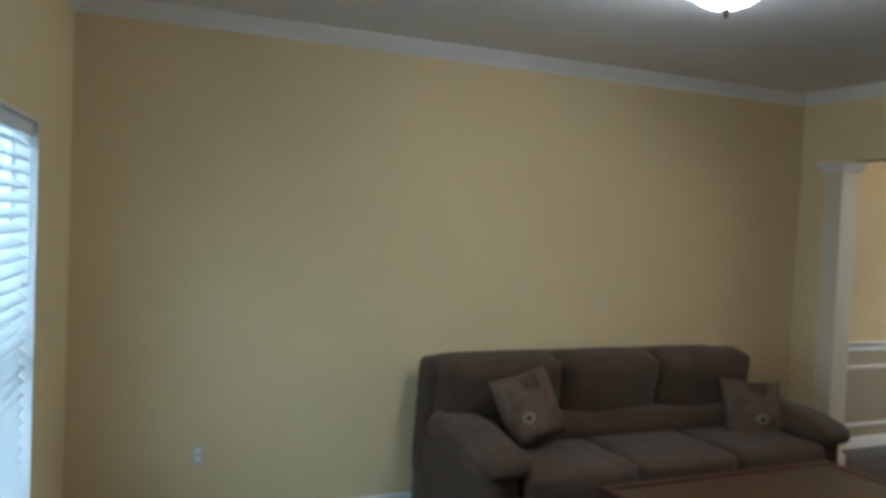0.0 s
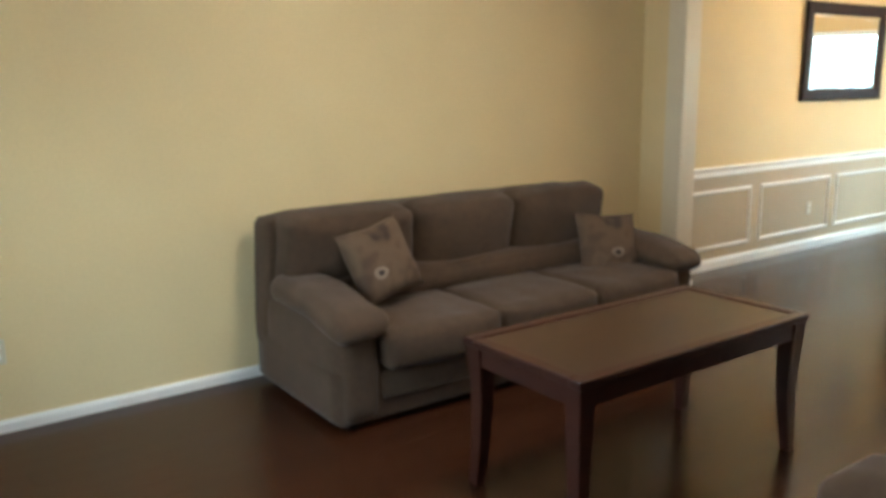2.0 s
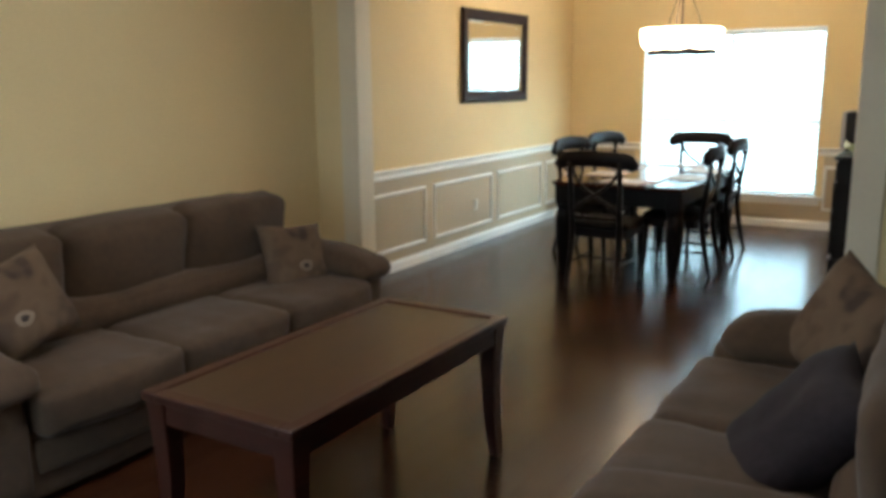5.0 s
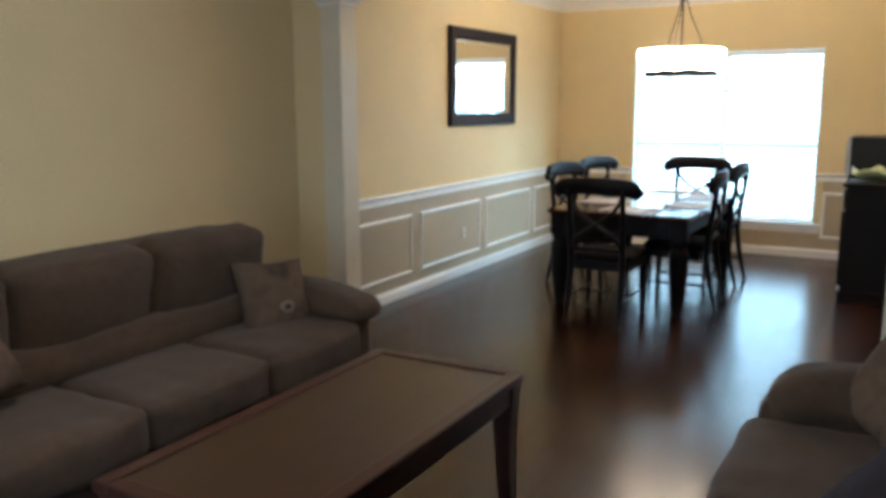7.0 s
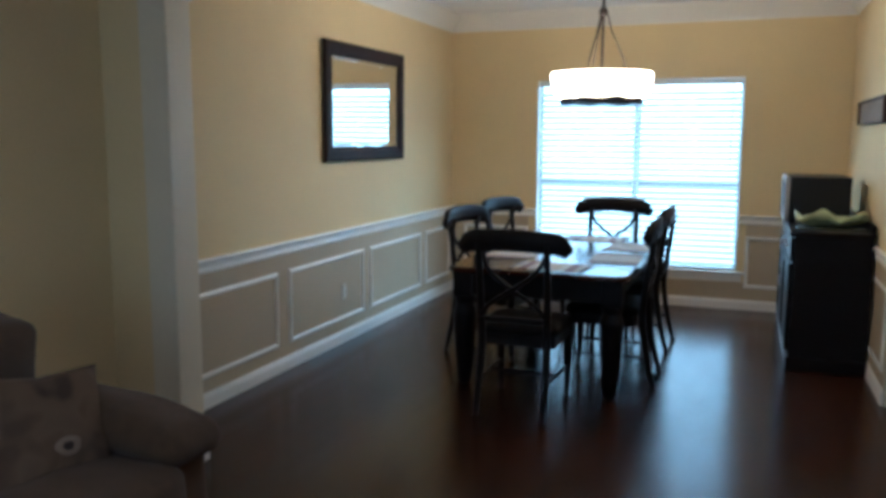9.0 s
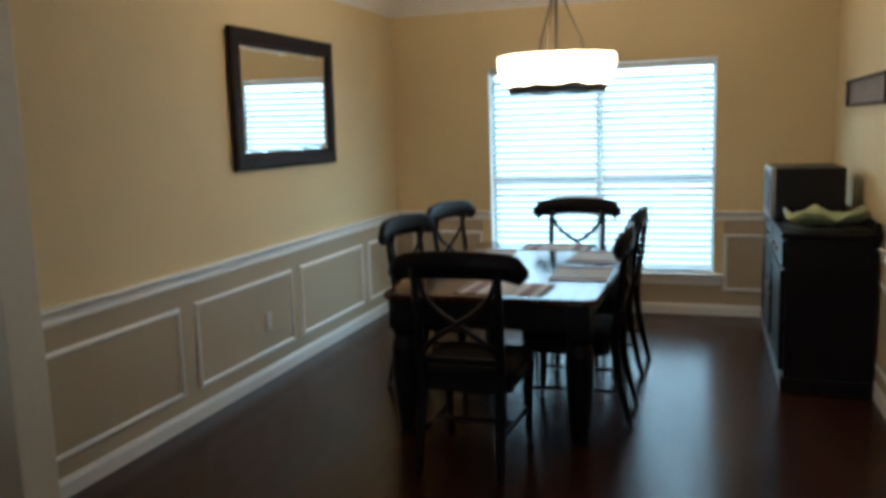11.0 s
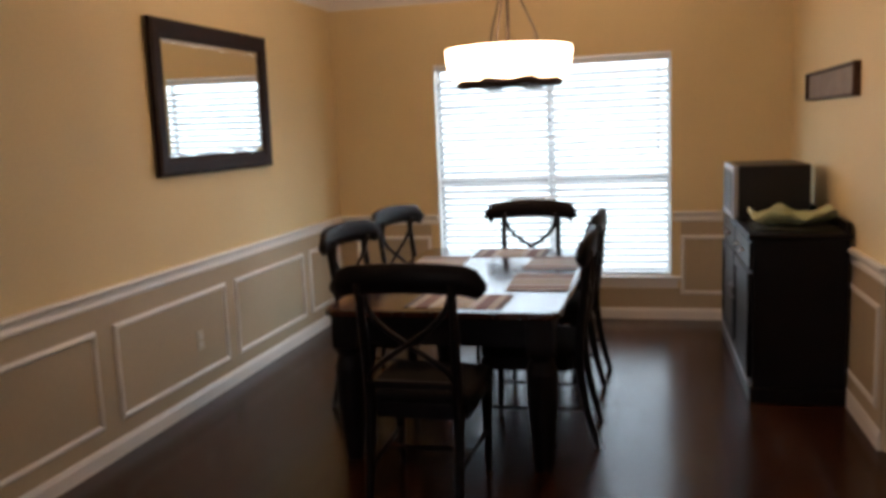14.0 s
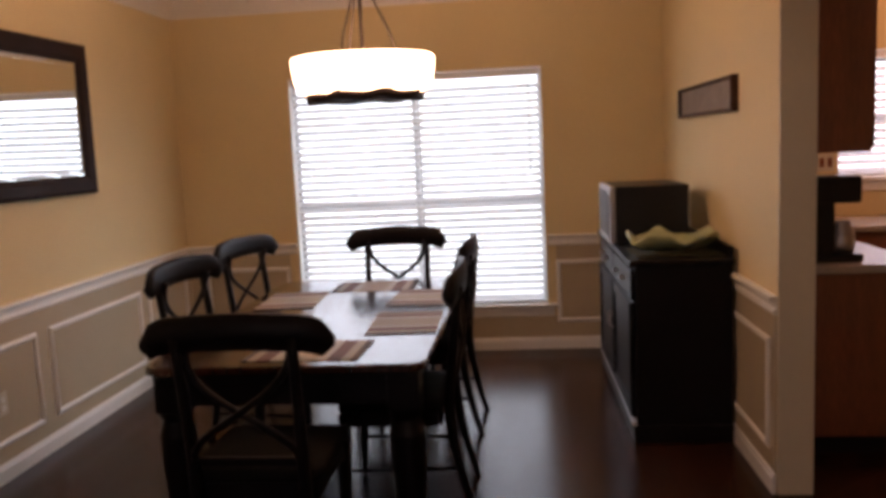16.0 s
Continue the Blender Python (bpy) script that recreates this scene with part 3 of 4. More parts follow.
# ---- living room ----
def sofa(name, m, width, seats, back_splits, label, category="sofa", depth=0.90, arm_h=0.62, arm_w=0.27, back_in=0.05, seat_in=0.0, pad=0.075, droop=0.085, pad_out=0.135, low=0.0):
    """Origin at the floor, middle of the back; the seat looks along -y."""
    s = empty(name, m, label, category)
    h = width / 2
    part("base", moved(soft_box(h - 0.02, (depth - 0.10 - seat_in) / 2, 0.135, 0.03, n=8), pose(0, -depth / 2 + 0.02 + seat_in / 2, 0.165)), SUEDE, s, smooth=True)
    for sx in (-1, 1):
        for sy in (-0.10, -depth + 0.16):
            part("foot", box(sx * (h - 0.12) - 0.03, sy - 0.03, 0, sx * (h - 0.12) + 0.03, sy + 0.03, 0.05, 0.006), ESPRESSO, s, "dark wooden foot")
    lo, hi = -h + 0.02, h - back_in
    back = soft_box((hi - lo) / 2, 0.115, 0.365, 0.07, (0, 0.01, 0.0), 12, 0.006, 3.0)
    part("backrest", moved(back, pose((lo + hi) / 2, -0.13, 0.555 - low, 5)), SUEDE, s, smooth=True)
    inner = h - arm_w + 0.03
    edges = [lo + 0.04] + back_splits + [hi - 0.03]
    part("lumbar_roll", moved(soft_box((hi - lo) / 2 - 0.12, 0.10, 0.085, 0.08, (0, 0.012, 0.008), 12, 0.012, 31.0), pose((lo + hi) / 2, -0.40, 0.505, 12)), SUEDE, s, smooth=True)
    for k, (a, b) in enumerate(zip(edges, edges[1:])):
        c = soft_box((b - a) / 2 - 0.004, 0.115, 0.255, 0.06, (0.002, 0.03, 0.012), 14, 0.012, 7.0 * k + width)
        part("back_cushion", moved(c, pose((a + b) / 2, -0.29, 0.675 - low, 10)), SUEDE, s, smooth=True)
    n = seats
    for k in range(n):
        a, b = -inner + 2 * inner * k / n, -inner + 2 * inner * (k + 1) / n
        c = soft_box((b - a) / 2 + 0.002, 0.345 - seat_in / 3, 0.095, 0.042, (0, 0.022, 0.014), 16, 0.015, 3.0 * k + 20 + width)
        part("seat_cushion", moved(c, pose((a + b) / 2, -depth + 0.335 + seat_in * 0.67, 0.365 - seat_in * 0.25)), SUEDE, s, smooth=True)
    part("front_rail", moved(soft_box(inner, 0.045, 0.075, 0.035, (0, 0.01, 0), 8, 0.004), pose(0, -depth + 0.085 + seat_in, 0.20)), SUEDE, s, smooth=True)
    for sx in (-1, 1):
        arm = soft_box(arm_w / 2 - 0.03, (depth - 0.14) / 2, 0.24, 0.06, (0.01, 0.008, 0), 10, 0.006, 5.0 * sx)
        a = part("arm", moved(arm, pose(sx * (h - arm_w / 2), -depth / 2 - 0.015, 0.275)), SUEDE, s, smooth=True)
        roll = soft_box(arm_w / 2 + 0.006, (depth - 0.28) / 2, pad, pad - 0.002, (0.0, 0.015, 0.018), 14, 0.012, 9.0 * sx)
        for v in roll.verts:
            v.co.z -= droop * max(0.0, (-v.co.y) / (depth / 2) + 0.35) ** 1.25
        part("arm_pad", moved(roll, pose(sx * (h - arm_w / 2), -depth / 2 - pad_out, arm_h - pad)), SUEDE, a, smooth=True)
    return s


sofa("sofa", pose(5.385, 4.56, 0), 2.46, 3, [-0.43, 0.27], "taupe microfibre three-seat sofa with pillow-top arms", depth=1.02, back_in=0.20, arm_h=0.62, pad=0.062, droop=0.06, low=0.012)
sofa("loveseat", pose(5.34, 0.54, 0, 0, 0, 180), 1.90, 2, [0.0], "taupe microfibre loveseat facing the coffee table", "loveseat", 1.12, arm_h=0.64, pad=0.098, droop=0.03, seat_in=0.03, pad_out=0.05)


def pillow(m, size, mat, label, thick=0.075, seed=0.0, motif=None):
    bm = bmesh.new()
    n = 16
    grid = {}
    for side in (1, -1):
        for i in range(n + 1):
            for j in range(n + 1):
                u, v = 2 * i / n - 1, 2 * j / n - 1
                edge = (1 - u ** 4) * (1 - v ** 4)
                pull = 1 - 0.10 * (1 - abs(u * v)) * max(abs(u), abs(v)) ** 4
                z = side * thick * max(edge, 0) ** 0.55 * (1 + 0.25 * noise.noise(Vector((u * 2 + seed, v * 2, side))))
                key = (i, j, side if 0 < i < n and 0 < j < n else 0)
                if key not in grid:
                    grid[key] = bm.verts.new((u * size * pull, v * size * pull, z))
    get = lambda i, j, s: grid[(i, j, s if 0 < i < n and 0 < j < n else 0)]
    for s in (1, -1):
        for i in range(n):
            for j in range(n):
                q = [get(i, j, s), get(i + 1, j, s), get(i + 1, j + 1, s), get(i, j + 1, s)]
                bm.faces.new(q if s > 0 else q[::-1])
    ob = part("throw_pillow", bm, mat, None, smooth=True)
    if motif:
        def bulge(x, y):
            u, v = x / size, y / size
            return thick * ((1 - u ** 4) * (1 - v ** 4)) ** 0.55 * (1 + 0.25 * noise.noise(Vector((u * 2 + seed, v * 2, 1)))) + 0.004

        mx, my = motif[0] * size, motif[1] * size
        for nm, thread, r0, r1, note in (("stitched_ring", RING_THREAD, 0.017, 0.038, "pale stitched ring"), ("stitched_dot", DOT_THREAD, 0.0015, 0.016, "dark stitched dot")):
            bm = bmesh.new()
            loops = []
            for r in (r0, (r0 + r1) / 2, r1):
                loop = []
                for k in range(20):
                    a = 2 * math.pi * k / 20
                    x, y = mx + r * (1.15 + 0.10 * math.sin(3 * a + seed)) * math.cos(a), my + 0.8 * r * math.sin(a)
                    loop.append(bm.verts.new((x, y, bulge(x, y) - (0.003 if r == r1 else 0))))
                loops.append(loop)
            for l0, l1 in zip(loops, loops[1:]):
                for k in range(20):
                    bm.faces.new((l0[k], l1[k], l1[(k + 1) % 20], l0[(k + 1) % 20]))
            part(nm, bm, thread, ob, note, True)
    ob.matrix_basis = m
    return tagged(ob, label, "pillow", "throw pillows")


pillow(pose(4.62, 3.97, 0.685, 66, -10, 10), 0.195, PRINT, "cream and brown printed throw pillow against the sofa arm", seed=1, motif=(-0.38, -0.28))
pillow(pose(6.22, 3.96, 0.575, 64, 4, -20), 0.20, PRINT, "cream and brown printed throw pillow beside the sofa arm", seed=5, motif=(0.12, -0.35))
pillow(pose(5.97, 1.13, 0.65, 66, 14, 214), 0.23, PRINT, "cream and brown printed throw pillow on the loveseat", seed=9)
pillow(pose(5.22, 1.17, 0.535, 48, 4, 194), 0.265, NAVY, "dark navy throw pillow on the loveseat", 0.09, seed=12)


def coffee_table():
    x0, x1, y0, y1, h = 4.37, 5.685, 2.335, 2.96, 0.60
    cx, cy = (x0 + x1) / 2, (y0 + y1) / 2
    t = empty("coffee_table", pose(cx, cy, 0), "dark cherry coffee table with framed brown veneer top", "coffee table")
    a, b = (x1 - x0) / 2, (y1 - y0) / 2
    part("top_panel", box(-a + 0.055, -b + 0.055, h - 0.03, a - 0.055, b - 0.055, h - 0.006, 0.002), TABLETOP, t, "brown cherry veneer panel")
    bm = bmesh.new()
    add_box(bm, -a, -b, h - 0.032, a, -b + 0.055, h, 0.006)
    add_box(bm, -a, b - 0.055, h - 0.032, a, b, h, 0.006)
    add_box(bm, -a, -b + 0.055, h - 0.032, -a + 0.055, b - 0.055, h, 0.006)
    add_box(bm, a - 0.055, -b + 0.055, h - 0.032, a, b - 0.055, h, 0.006)
    part("top_frame", bm, MAHOGANY, t, "dark raised edge frame")
    bm = bmesh.new()
    for s in (-1, 1):
        add_box(bm, -a + 0.05, s * (b - 0.03) - 0.011, h - 0.105, a - 0.05, s * (b - 0.03) + 0.011, h - 0.032, 0.003)
        add_box(bm, s * (a - 0.03) - 0.011, -b + 0.05, h - 0.105, s * (a - 0.03) + 0.011, b - 0.05, h - 0.032, 0.003)
    part("apron", bm, MAHOGANY, t)
    for sx in (-1, 1):
        for sy in (-1, 1):
            pts, rad = [], []
            for k in range(9):
                u = k / 8
                out = 0.012 * u * u - 0.006 * math.sin(u * 3.1)
                pts.append((sx * (a - 0.050 + out), sy * (b - 0.048 + out), (h - 0.034) * (1 - u)))
                rad.append(0.056 - 0.026 * u ** 0.8)
            part("leg", sweep(pts, rad, 4), MAHOGANY, t)
    return t


coffee_table()


def wall_outlet(m):
    o = empty("wall_outlet", m, "white plastic duplex outlet plate on the wall", "outlet", "wall outlets")
    part("plate", box(-0.036, -0.006, -0.058, 0.036, 0, 0.058, 0.003), PLASTIC, o)
    for s in (-1, 1):
        part("socket", box(-0.017, -0.009, s * 0.022 - 0.014, 0.017, -0.006, s * 0.022 + 0.014, 0.004), TRIM, o)
    return o


wall_outlet(pose(2.98, 4.60, 0.38))
wall_outlet(pose(9.65, 4.692, 0.38))

# dome light on the living room ceiling
dome = empty("ceiling_light", pose(4.66, 2.68, CEIL - 0.002), "lit white glass dome ceiling light with bronze finial", "ceiling light")
part("canopy", lathe([(0.001, 0), (0.17, 0), (0.175, -0.012), (0.16, -0.022), (0.001, -0.023)]), BRONZE, dome, "bronze canopy", True)
part("stem", sweep([(0, 0, -0.02), (0, 0, -0.165)], 0.006, 8), BRONZE, dome)
part("shade", lathe([(0.168, -0.030), (0.166, -0.052), (0.146, -0.090), (0.10, -0.125), (0.05, -0.145), (0.012, -0.150)]), DOME, dome, "lit frosted glass bowl", True)
part("finial", lathe([(0.001, -0.146), (0.018, -0.151), (0.014, -0.162), (0.007, -0.168), (0.011, -0.180), (0.001, -0.19)], 16), BRONZE, dome, "bronze finial", True)


# ---- dining room ----
def dining_chair(m):
    """Origin on the floor under the seat's middle; the chair looks along +x, its back is at -x."""
    c = empty("dining_chair", m, "espresso wooden dining chair with curved crest and crossed back", "chair", "chairs round the dining table")
    seat = soft_box(0.225, 0.235, 0.032, 0.03, (0, 0, 0.016), 8)
    part("seat", moved(seat, pose(0.0, 0, 0.475)), SEATCLOTH, c, "grey upholstered seat pad", True)
    bm = bmesh.new()
    for s in (-1, 1):
        add_box(bm, -0.20, s * 0.205 - 0.012, 0.385, 0.20, s * 0.205 + 0.012, 0.45, 0.003)
        add_box(bm, s * 0.205 - 0.012, -0.20, 0.385, s * 0.205 + 0.012, 0.20, 0.45, 0.003)
    part("seat_frame", bm, ESPRESSO, c)
    # crest: a bowed, scrolled board
    bm = bmesh.new()
    n, w = 18, 0.318
    prof = [(-0.017, -0.062), (0.010, -0.065), (0.018, -0.01), (0.019, 0.038), (0.006, 0.055), (-0.014, 0.053), (-0.022, 0.0)]
    rings = []
    for k in range(n + 1):
        u = 2 * k / n - 1
        bow = -0.265 - 0.045 * (1 - u * u)
        zc = 0.966 + 0.026 * (1 - u * u) - 0.022 * max(0.0, abs(u) - 0.75) / 0.25
        f = 1.0 if abs(u) < 0.86 else max(0.25, math.sqrt(max(0.0, 1 - ((abs(u) - 0.86) / 0.14) ** 2)))
        rings.append([bm.verts.new((bow + a, u * w, zc + b * f)) for a, b in prof])
    for r0, r1 in zip(rings, rings[1:]):
        for k in range(len(prof)):
            bm.faces.new((r0[k], r0[(k + 1) % len(prof)], r1[(k + 1) % len(prof)], r1[k]))
    bm.faces.new(rings[0])
    bm.faces.new(rings[-1])
    bmesh.ops.recalc_face_normals(bm, faces=bm.faces[:])
    crest = part("crest_rail", bm, ESPRESSO, c, "wide scrolled crest rail", True)
    for s in (-1, 1):
        ear = sweep([(-0.286, s * 0.288, 0.928), (-0.246, s * 0.288, 0.928)], [0.036, 0.036], 18)
        part("scroll", ear, ESPRESSO, crest, smooth=False)
    for s in (-1, 1):
        pts = [(-0.245 - 0.085 * (1 - z / 0.45) ** 1.5 if z < 0.45 else -0.245 - 0.055 * ((z - 0.45) / 0.47) ** 1.3, s * (0.185 + 0.012 * abs(z - 0.45)), z) for z in [0, 0.1, 0.2, 0.3, 0.4, 0.46, 0.55, 0.65, 0.76, 0.88, 0.965]]
        part("back_leg", sweep(pts, [0.016, 0.018, 0.020, 0.022, 0.023, 0.023, 0.021, 0.020, 0.019, 0.018, 0.018], 8), ESPRESSO, c, smooth=True)
        pts = [(0.195 + 0.012 * (1 - z / 0.42) ** 2, s * 0.205, z) for z in [0, 0.08, 0.18, 0.28, 0.36, 0.44]]
        part("front_leg", sweep(pts, [0.014, 0.017, 0.021, 0.024, 0.027, 0.028], 8), ESPRESSO, c, smooth=True)
        pts = []
        for k in range(15):
            u = k / 14
            y = s * (0.175 - 0.35 * (0.5 - 0.5 * math.cos(math.pi * u)) ** 1.5)
            z = 0.95 - 0.40 * u
            pts.append((-0.262 - 0.035 * math.sin(math.pi * u) + s * 0.004, y, z))
        part("cross_splat", sweep(pts, 0.013, 6), ESPRESSO, c, smooth=True)
        part("side_stretcher", sweep([(-0.27, s * 0.187, 0.19), (0.19, s * 0.203, 0.19)], 0.010, 6), ESPRESSO, c)
    part("back_rail", box(-0.262, -0.175, 0.525, -0.240, 0.175, 0.555, 0.004), ESPRESSO, c)
    part("stretcher", sweep([(-0.04, -0.195, 0.19), (-0.04, 0.195, 0.19)], 0.010, 6), ESPRESSO, c)
    return c


TX0, TX1, TY0, TY1, TH = 8.90, 10.82, 2.49, 3.59, 0.75
TCX, TCY = (TX0 + TX1) / 2, (TY0 + TY1) / 2
first = dining_chair(pose(8.76, 3.04, 0))
for x, y, turn in ((10.79, 2.93, 180), (9.80, 3.52, -100), (10.68, 3.53, -105), (9.47, 2.70, 91), (10.42, 2.71, 88)):
    copy_thing(first, pose(x, y, 0, 0, 0, turn))


def dining_table():
    t = empty("dining_table", pose(TCX, TCY, 0), "polished dark mahogany dining table with rounded corners", "dining table")
    a, b = (TX1 - TX0) / 2, (TY1 - TY0) / 2
    bm = bmesh.new()
    r, pts = 0.07, []
    for cx, cy, t0 in ((a - r, b - r, 0), (-a + r, b - r, 90), (-a + r, -b + r, 180), (a - r, -b + r, 270)):
        for k in range(7):
            ang = radians(t0 + 15 * k)
            pts.append((cx + r * math.cos(ang), cy + r * math.sin(ang)))
    levels = [(-0.014, TH - 0.038), (0.0, TH - 0.03), (0.0, TH - 0.008), (-0.007, TH)]
    rings = []
    for inset, z in levels:
        rings.append([bm.verts.new((x * (1 + inset / a), y * (1 + inset / b), z)) for x, y in pts])
    n = len(pts)
    for r0, r1 in zip(rings, rings[1:]):
        for k in range(n):
            bm.faces.new((r0[k], r0[(k + 1) % n], r1[(k + 1) % n], r1[k]))
    bm.faces.new(rings[0][::-1])
    bm.faces.new(rings[-1])
    part("tabletop", bm, DINING_TOP, t, "glossy mahogany top")
    for s in (-1, 1):
        part("apron", box(-a + 0.12, s * (b - 0.09) - 0.012, TH - 0.175, a - 0.12, s * (b - 0.09) + 0.012, TH - 0.038, 0.003), ESPRESSO, t)
        part("apron", box(s * (a - 0.09) - 0.012, -b + 0.12, TH - 0.175, s * (a - 0.09) + 0.012, b - 0.12, TH - 0.038, 0.003), ESPRESSO, t)
    prof = [(0.036, 0), (0.042, 0.02), (0.052, 0.12), (0.068, 0.32), (0.072, 0.46), (0.055, 0.52), (0.068, 0.545), (0.068, 0.56)]
    for sx in (-1, 1):
        for sy in (-1, 1):
            bm = lathe([(0.001, 0)] + prof, 20)
            add_box(bm, -0.06, -0.06, 0.56, 0.06, 0.06, TH - 0.038, 0.004)
            part("leg", bm, ESPRESSO, t, "turned dark leg", m=pose(sx * (a - 0.095), sy * (b - 0.095), 0))
    return t


dining_table()


def placemat(x, y, turn):
    bm = box(-0.23, -0.155, 0, 0.23, 0.155, 0.004, 0.0015, 1)
    ob = part("placemat", bm, STRIPES, None)
    ob.matrix_basis = pose(x, y, TH + 0.0005, 0, 0, turn)
    return tagged(ob, "tan, red and brown striped woven placemat on the table", "placemat", "placemats on the table")


for x, y, turn in ((9.12, 2.98, 88), (10.58, 2.98, 91), (9.60, 2.665, 2), (10.20, 2.665, -2), (9.60, 3.36, 1), (10.20, 3.36, 3)):
    placemat(x, y, turn)

# pendant over the table
pend = empty("pendant_light", pose(9.90, 2.85, 0.035), "lit frosted glass drum pendant on bronze rods", "pendant light")
part("shade", lathe([(0.334, 1.925), (0.337, 1.90), (0.331, 1.86), (0.325, 1.81), (0.302, 1.775), (0.268, 1.757), (0.001, 1.755)], 48), SHADE, pend, "lit white glass bowl", True)
bm = bmesh.new()
rings = []
for k in range(72):
    a = 2 * math.pi * k / 72
    r = 0.268 + 0.012 * math.sin(9 * a)
    z = 1.745 + 0.006 * math.sin(7 * a + 1)
    rings.append([bm.verts.new((rr * math.cos(a), rr * math.sin(a), zz)) for rr, zz in ((0.02, z - 0.004), (r, z - 0.020), (r + 0.014, z + 0.020), (0.02, z + 0.014))])
for k in range(72):
    r0, r1 = rings[k], rings[(k + 1) % 72]
    for q in range(4):
        bm.faces.new((r0[q], r0[(q + 1) % 4], r1[(q + 1) % 4], r1[q]))
bmesh.ops.recalc_face_normals(bm, faces=bm.faces[:])
part("scalloped_ring", bm, BRONZE, pend, "wavy bronze lower ring", True)
part("rod", sweep([(0, 0, 1.80), (0, 0, CEIL - 0.06)], 0.009, 10), BRONZE, pend)
part("hub", lathe([(0.001, 2.30), (0.022, 2.305), (0.03, 2.33), (0.02, 2.355), (0.001, 2.36)], 20), BRONZE, pend, smooth=True)
for k in range(3):
    a = radians(35 + 120 * k)
    part("arm", sweep([(0.025 * math.cos(a), 0.025 * math.sin(a), 2.32), (0.06 * math.cos(a), 0.06 * math.sin(a), 2.20), (0.14 * math.cos(a), 0.14 * math.sin(a), 2.02), (0.20 * math.cos(a), 0.20 * math.sin(a), 1.80)], 0.005, 6), BRONZE, pend)
part("canopy", lathe([(0.001, CEIL - 0.036), (0.07, CEIL - 0.036), (0.068, CEIL - 0.055), (0.03, CEIL - 0.07), (0.001, CEIL - 0.071)], 24), BRONZE, pend, smooth=True)


def framed(name, m, w, h, rail, depth, frame_mat, face_mat, label, category, face_name, face_label):
    """Hangs on a wall: origin at its middle on the wall face, looking along -y."""
    f = empty(name, m, label, category)
    a, b = w / 2, h / 2
    bm = bmesh.new()
    prof = [(0.0, 0.0), (0.0, depth * 0.8), (rail * 0.18, depth), (rail * 0.7, depth * 0.9), (rail * 0.86, depth * 0.62), (rail, depth * 0.55), (rail, 0.002)]
    rings = []
    for sx, sz in ((-1, -1), (1, -1), (1, 1), (-1, 1)):
        rings.append([bm.verts.new((sx * (a - i), -o, sz * (b - i))) for i, o in prof])
    n = len(prof)
    for i in range(4):
        r0, r1 = rings[i], rings[(i + 1) % 4]
        for k in range(n):
            bm.faces.new((r0[k], r1[k], r1[(k + 1) % n], r0[(k + 1) % n]))
    bmesh.ops.recalc_face_normals(bm, faces=bm.faces[:])
    part("frame", bm, frame_mat, f)
    part(face_name, box(-a + rail - 0.002, -depth * 0.45, -b + rail - 0.002, a - rail + 0.002, -0.004, b - rail + 0.002), face_mat, f, face_label)
    if face_mat == MIRROR:
        # bevelled border of the glass, cut back a few degrees
        for k in range(4):
            p, q = (a - rail, b - rail) if k % 2 == 0 else (b - rail, a - rail)
            y0, y1, e = -depth * 0.45 - 0.0005, -depth * 0.45 - 0.003, 0.022
            bm = bmesh.new()
            vs = [bm.verts.new(c) for c in ((-p, y0, q), (p, y0, q), (p - e, y1, q - e), (-p + e, y1, q - e))]
            vs += [bm.verts.new((v.co.x, y0 + 0.0002, v.co.z)) for v in vs]
            for w4 in ((0, 1, 2, 3), (7, 6, 5, 4), (0, 4, 5, 1), (1, 5, 6, 2), (2, 6, 7, 3), (3, 7, 4, 0)):
                bm.faces.new([vs[i] for i in w4])
            bmesh.ops.recalc_face_normals(bm, faces=bm.faces[:])
            part("bevel", bm, MIRROR, f, "bevelled glass edge", m=pose(0, 0, 0, 0, 90 * k, 0))
    return f


framed("wall_mirror", pose(10.015, 4.677, 1.779, 0.45, 0, -1.2), 1.285, 0.85, 0.105, 0.035, FRAMEWOOD, MIRROR, "rectangular wall mirror in a wide dark wooden frame", "mirror", "mirror_glass", "reflecting mirror glass")
framed("framed_picture", EAST @ pose(-1.325, 0, 1.718, 0, 0, 180), 1.24, 0.175, 0.018, 0.038, PICTUREFRAME, PICTURE, "narrow taupe picture in a thin dark frame", "picture", "canvas", "faded taupe print")


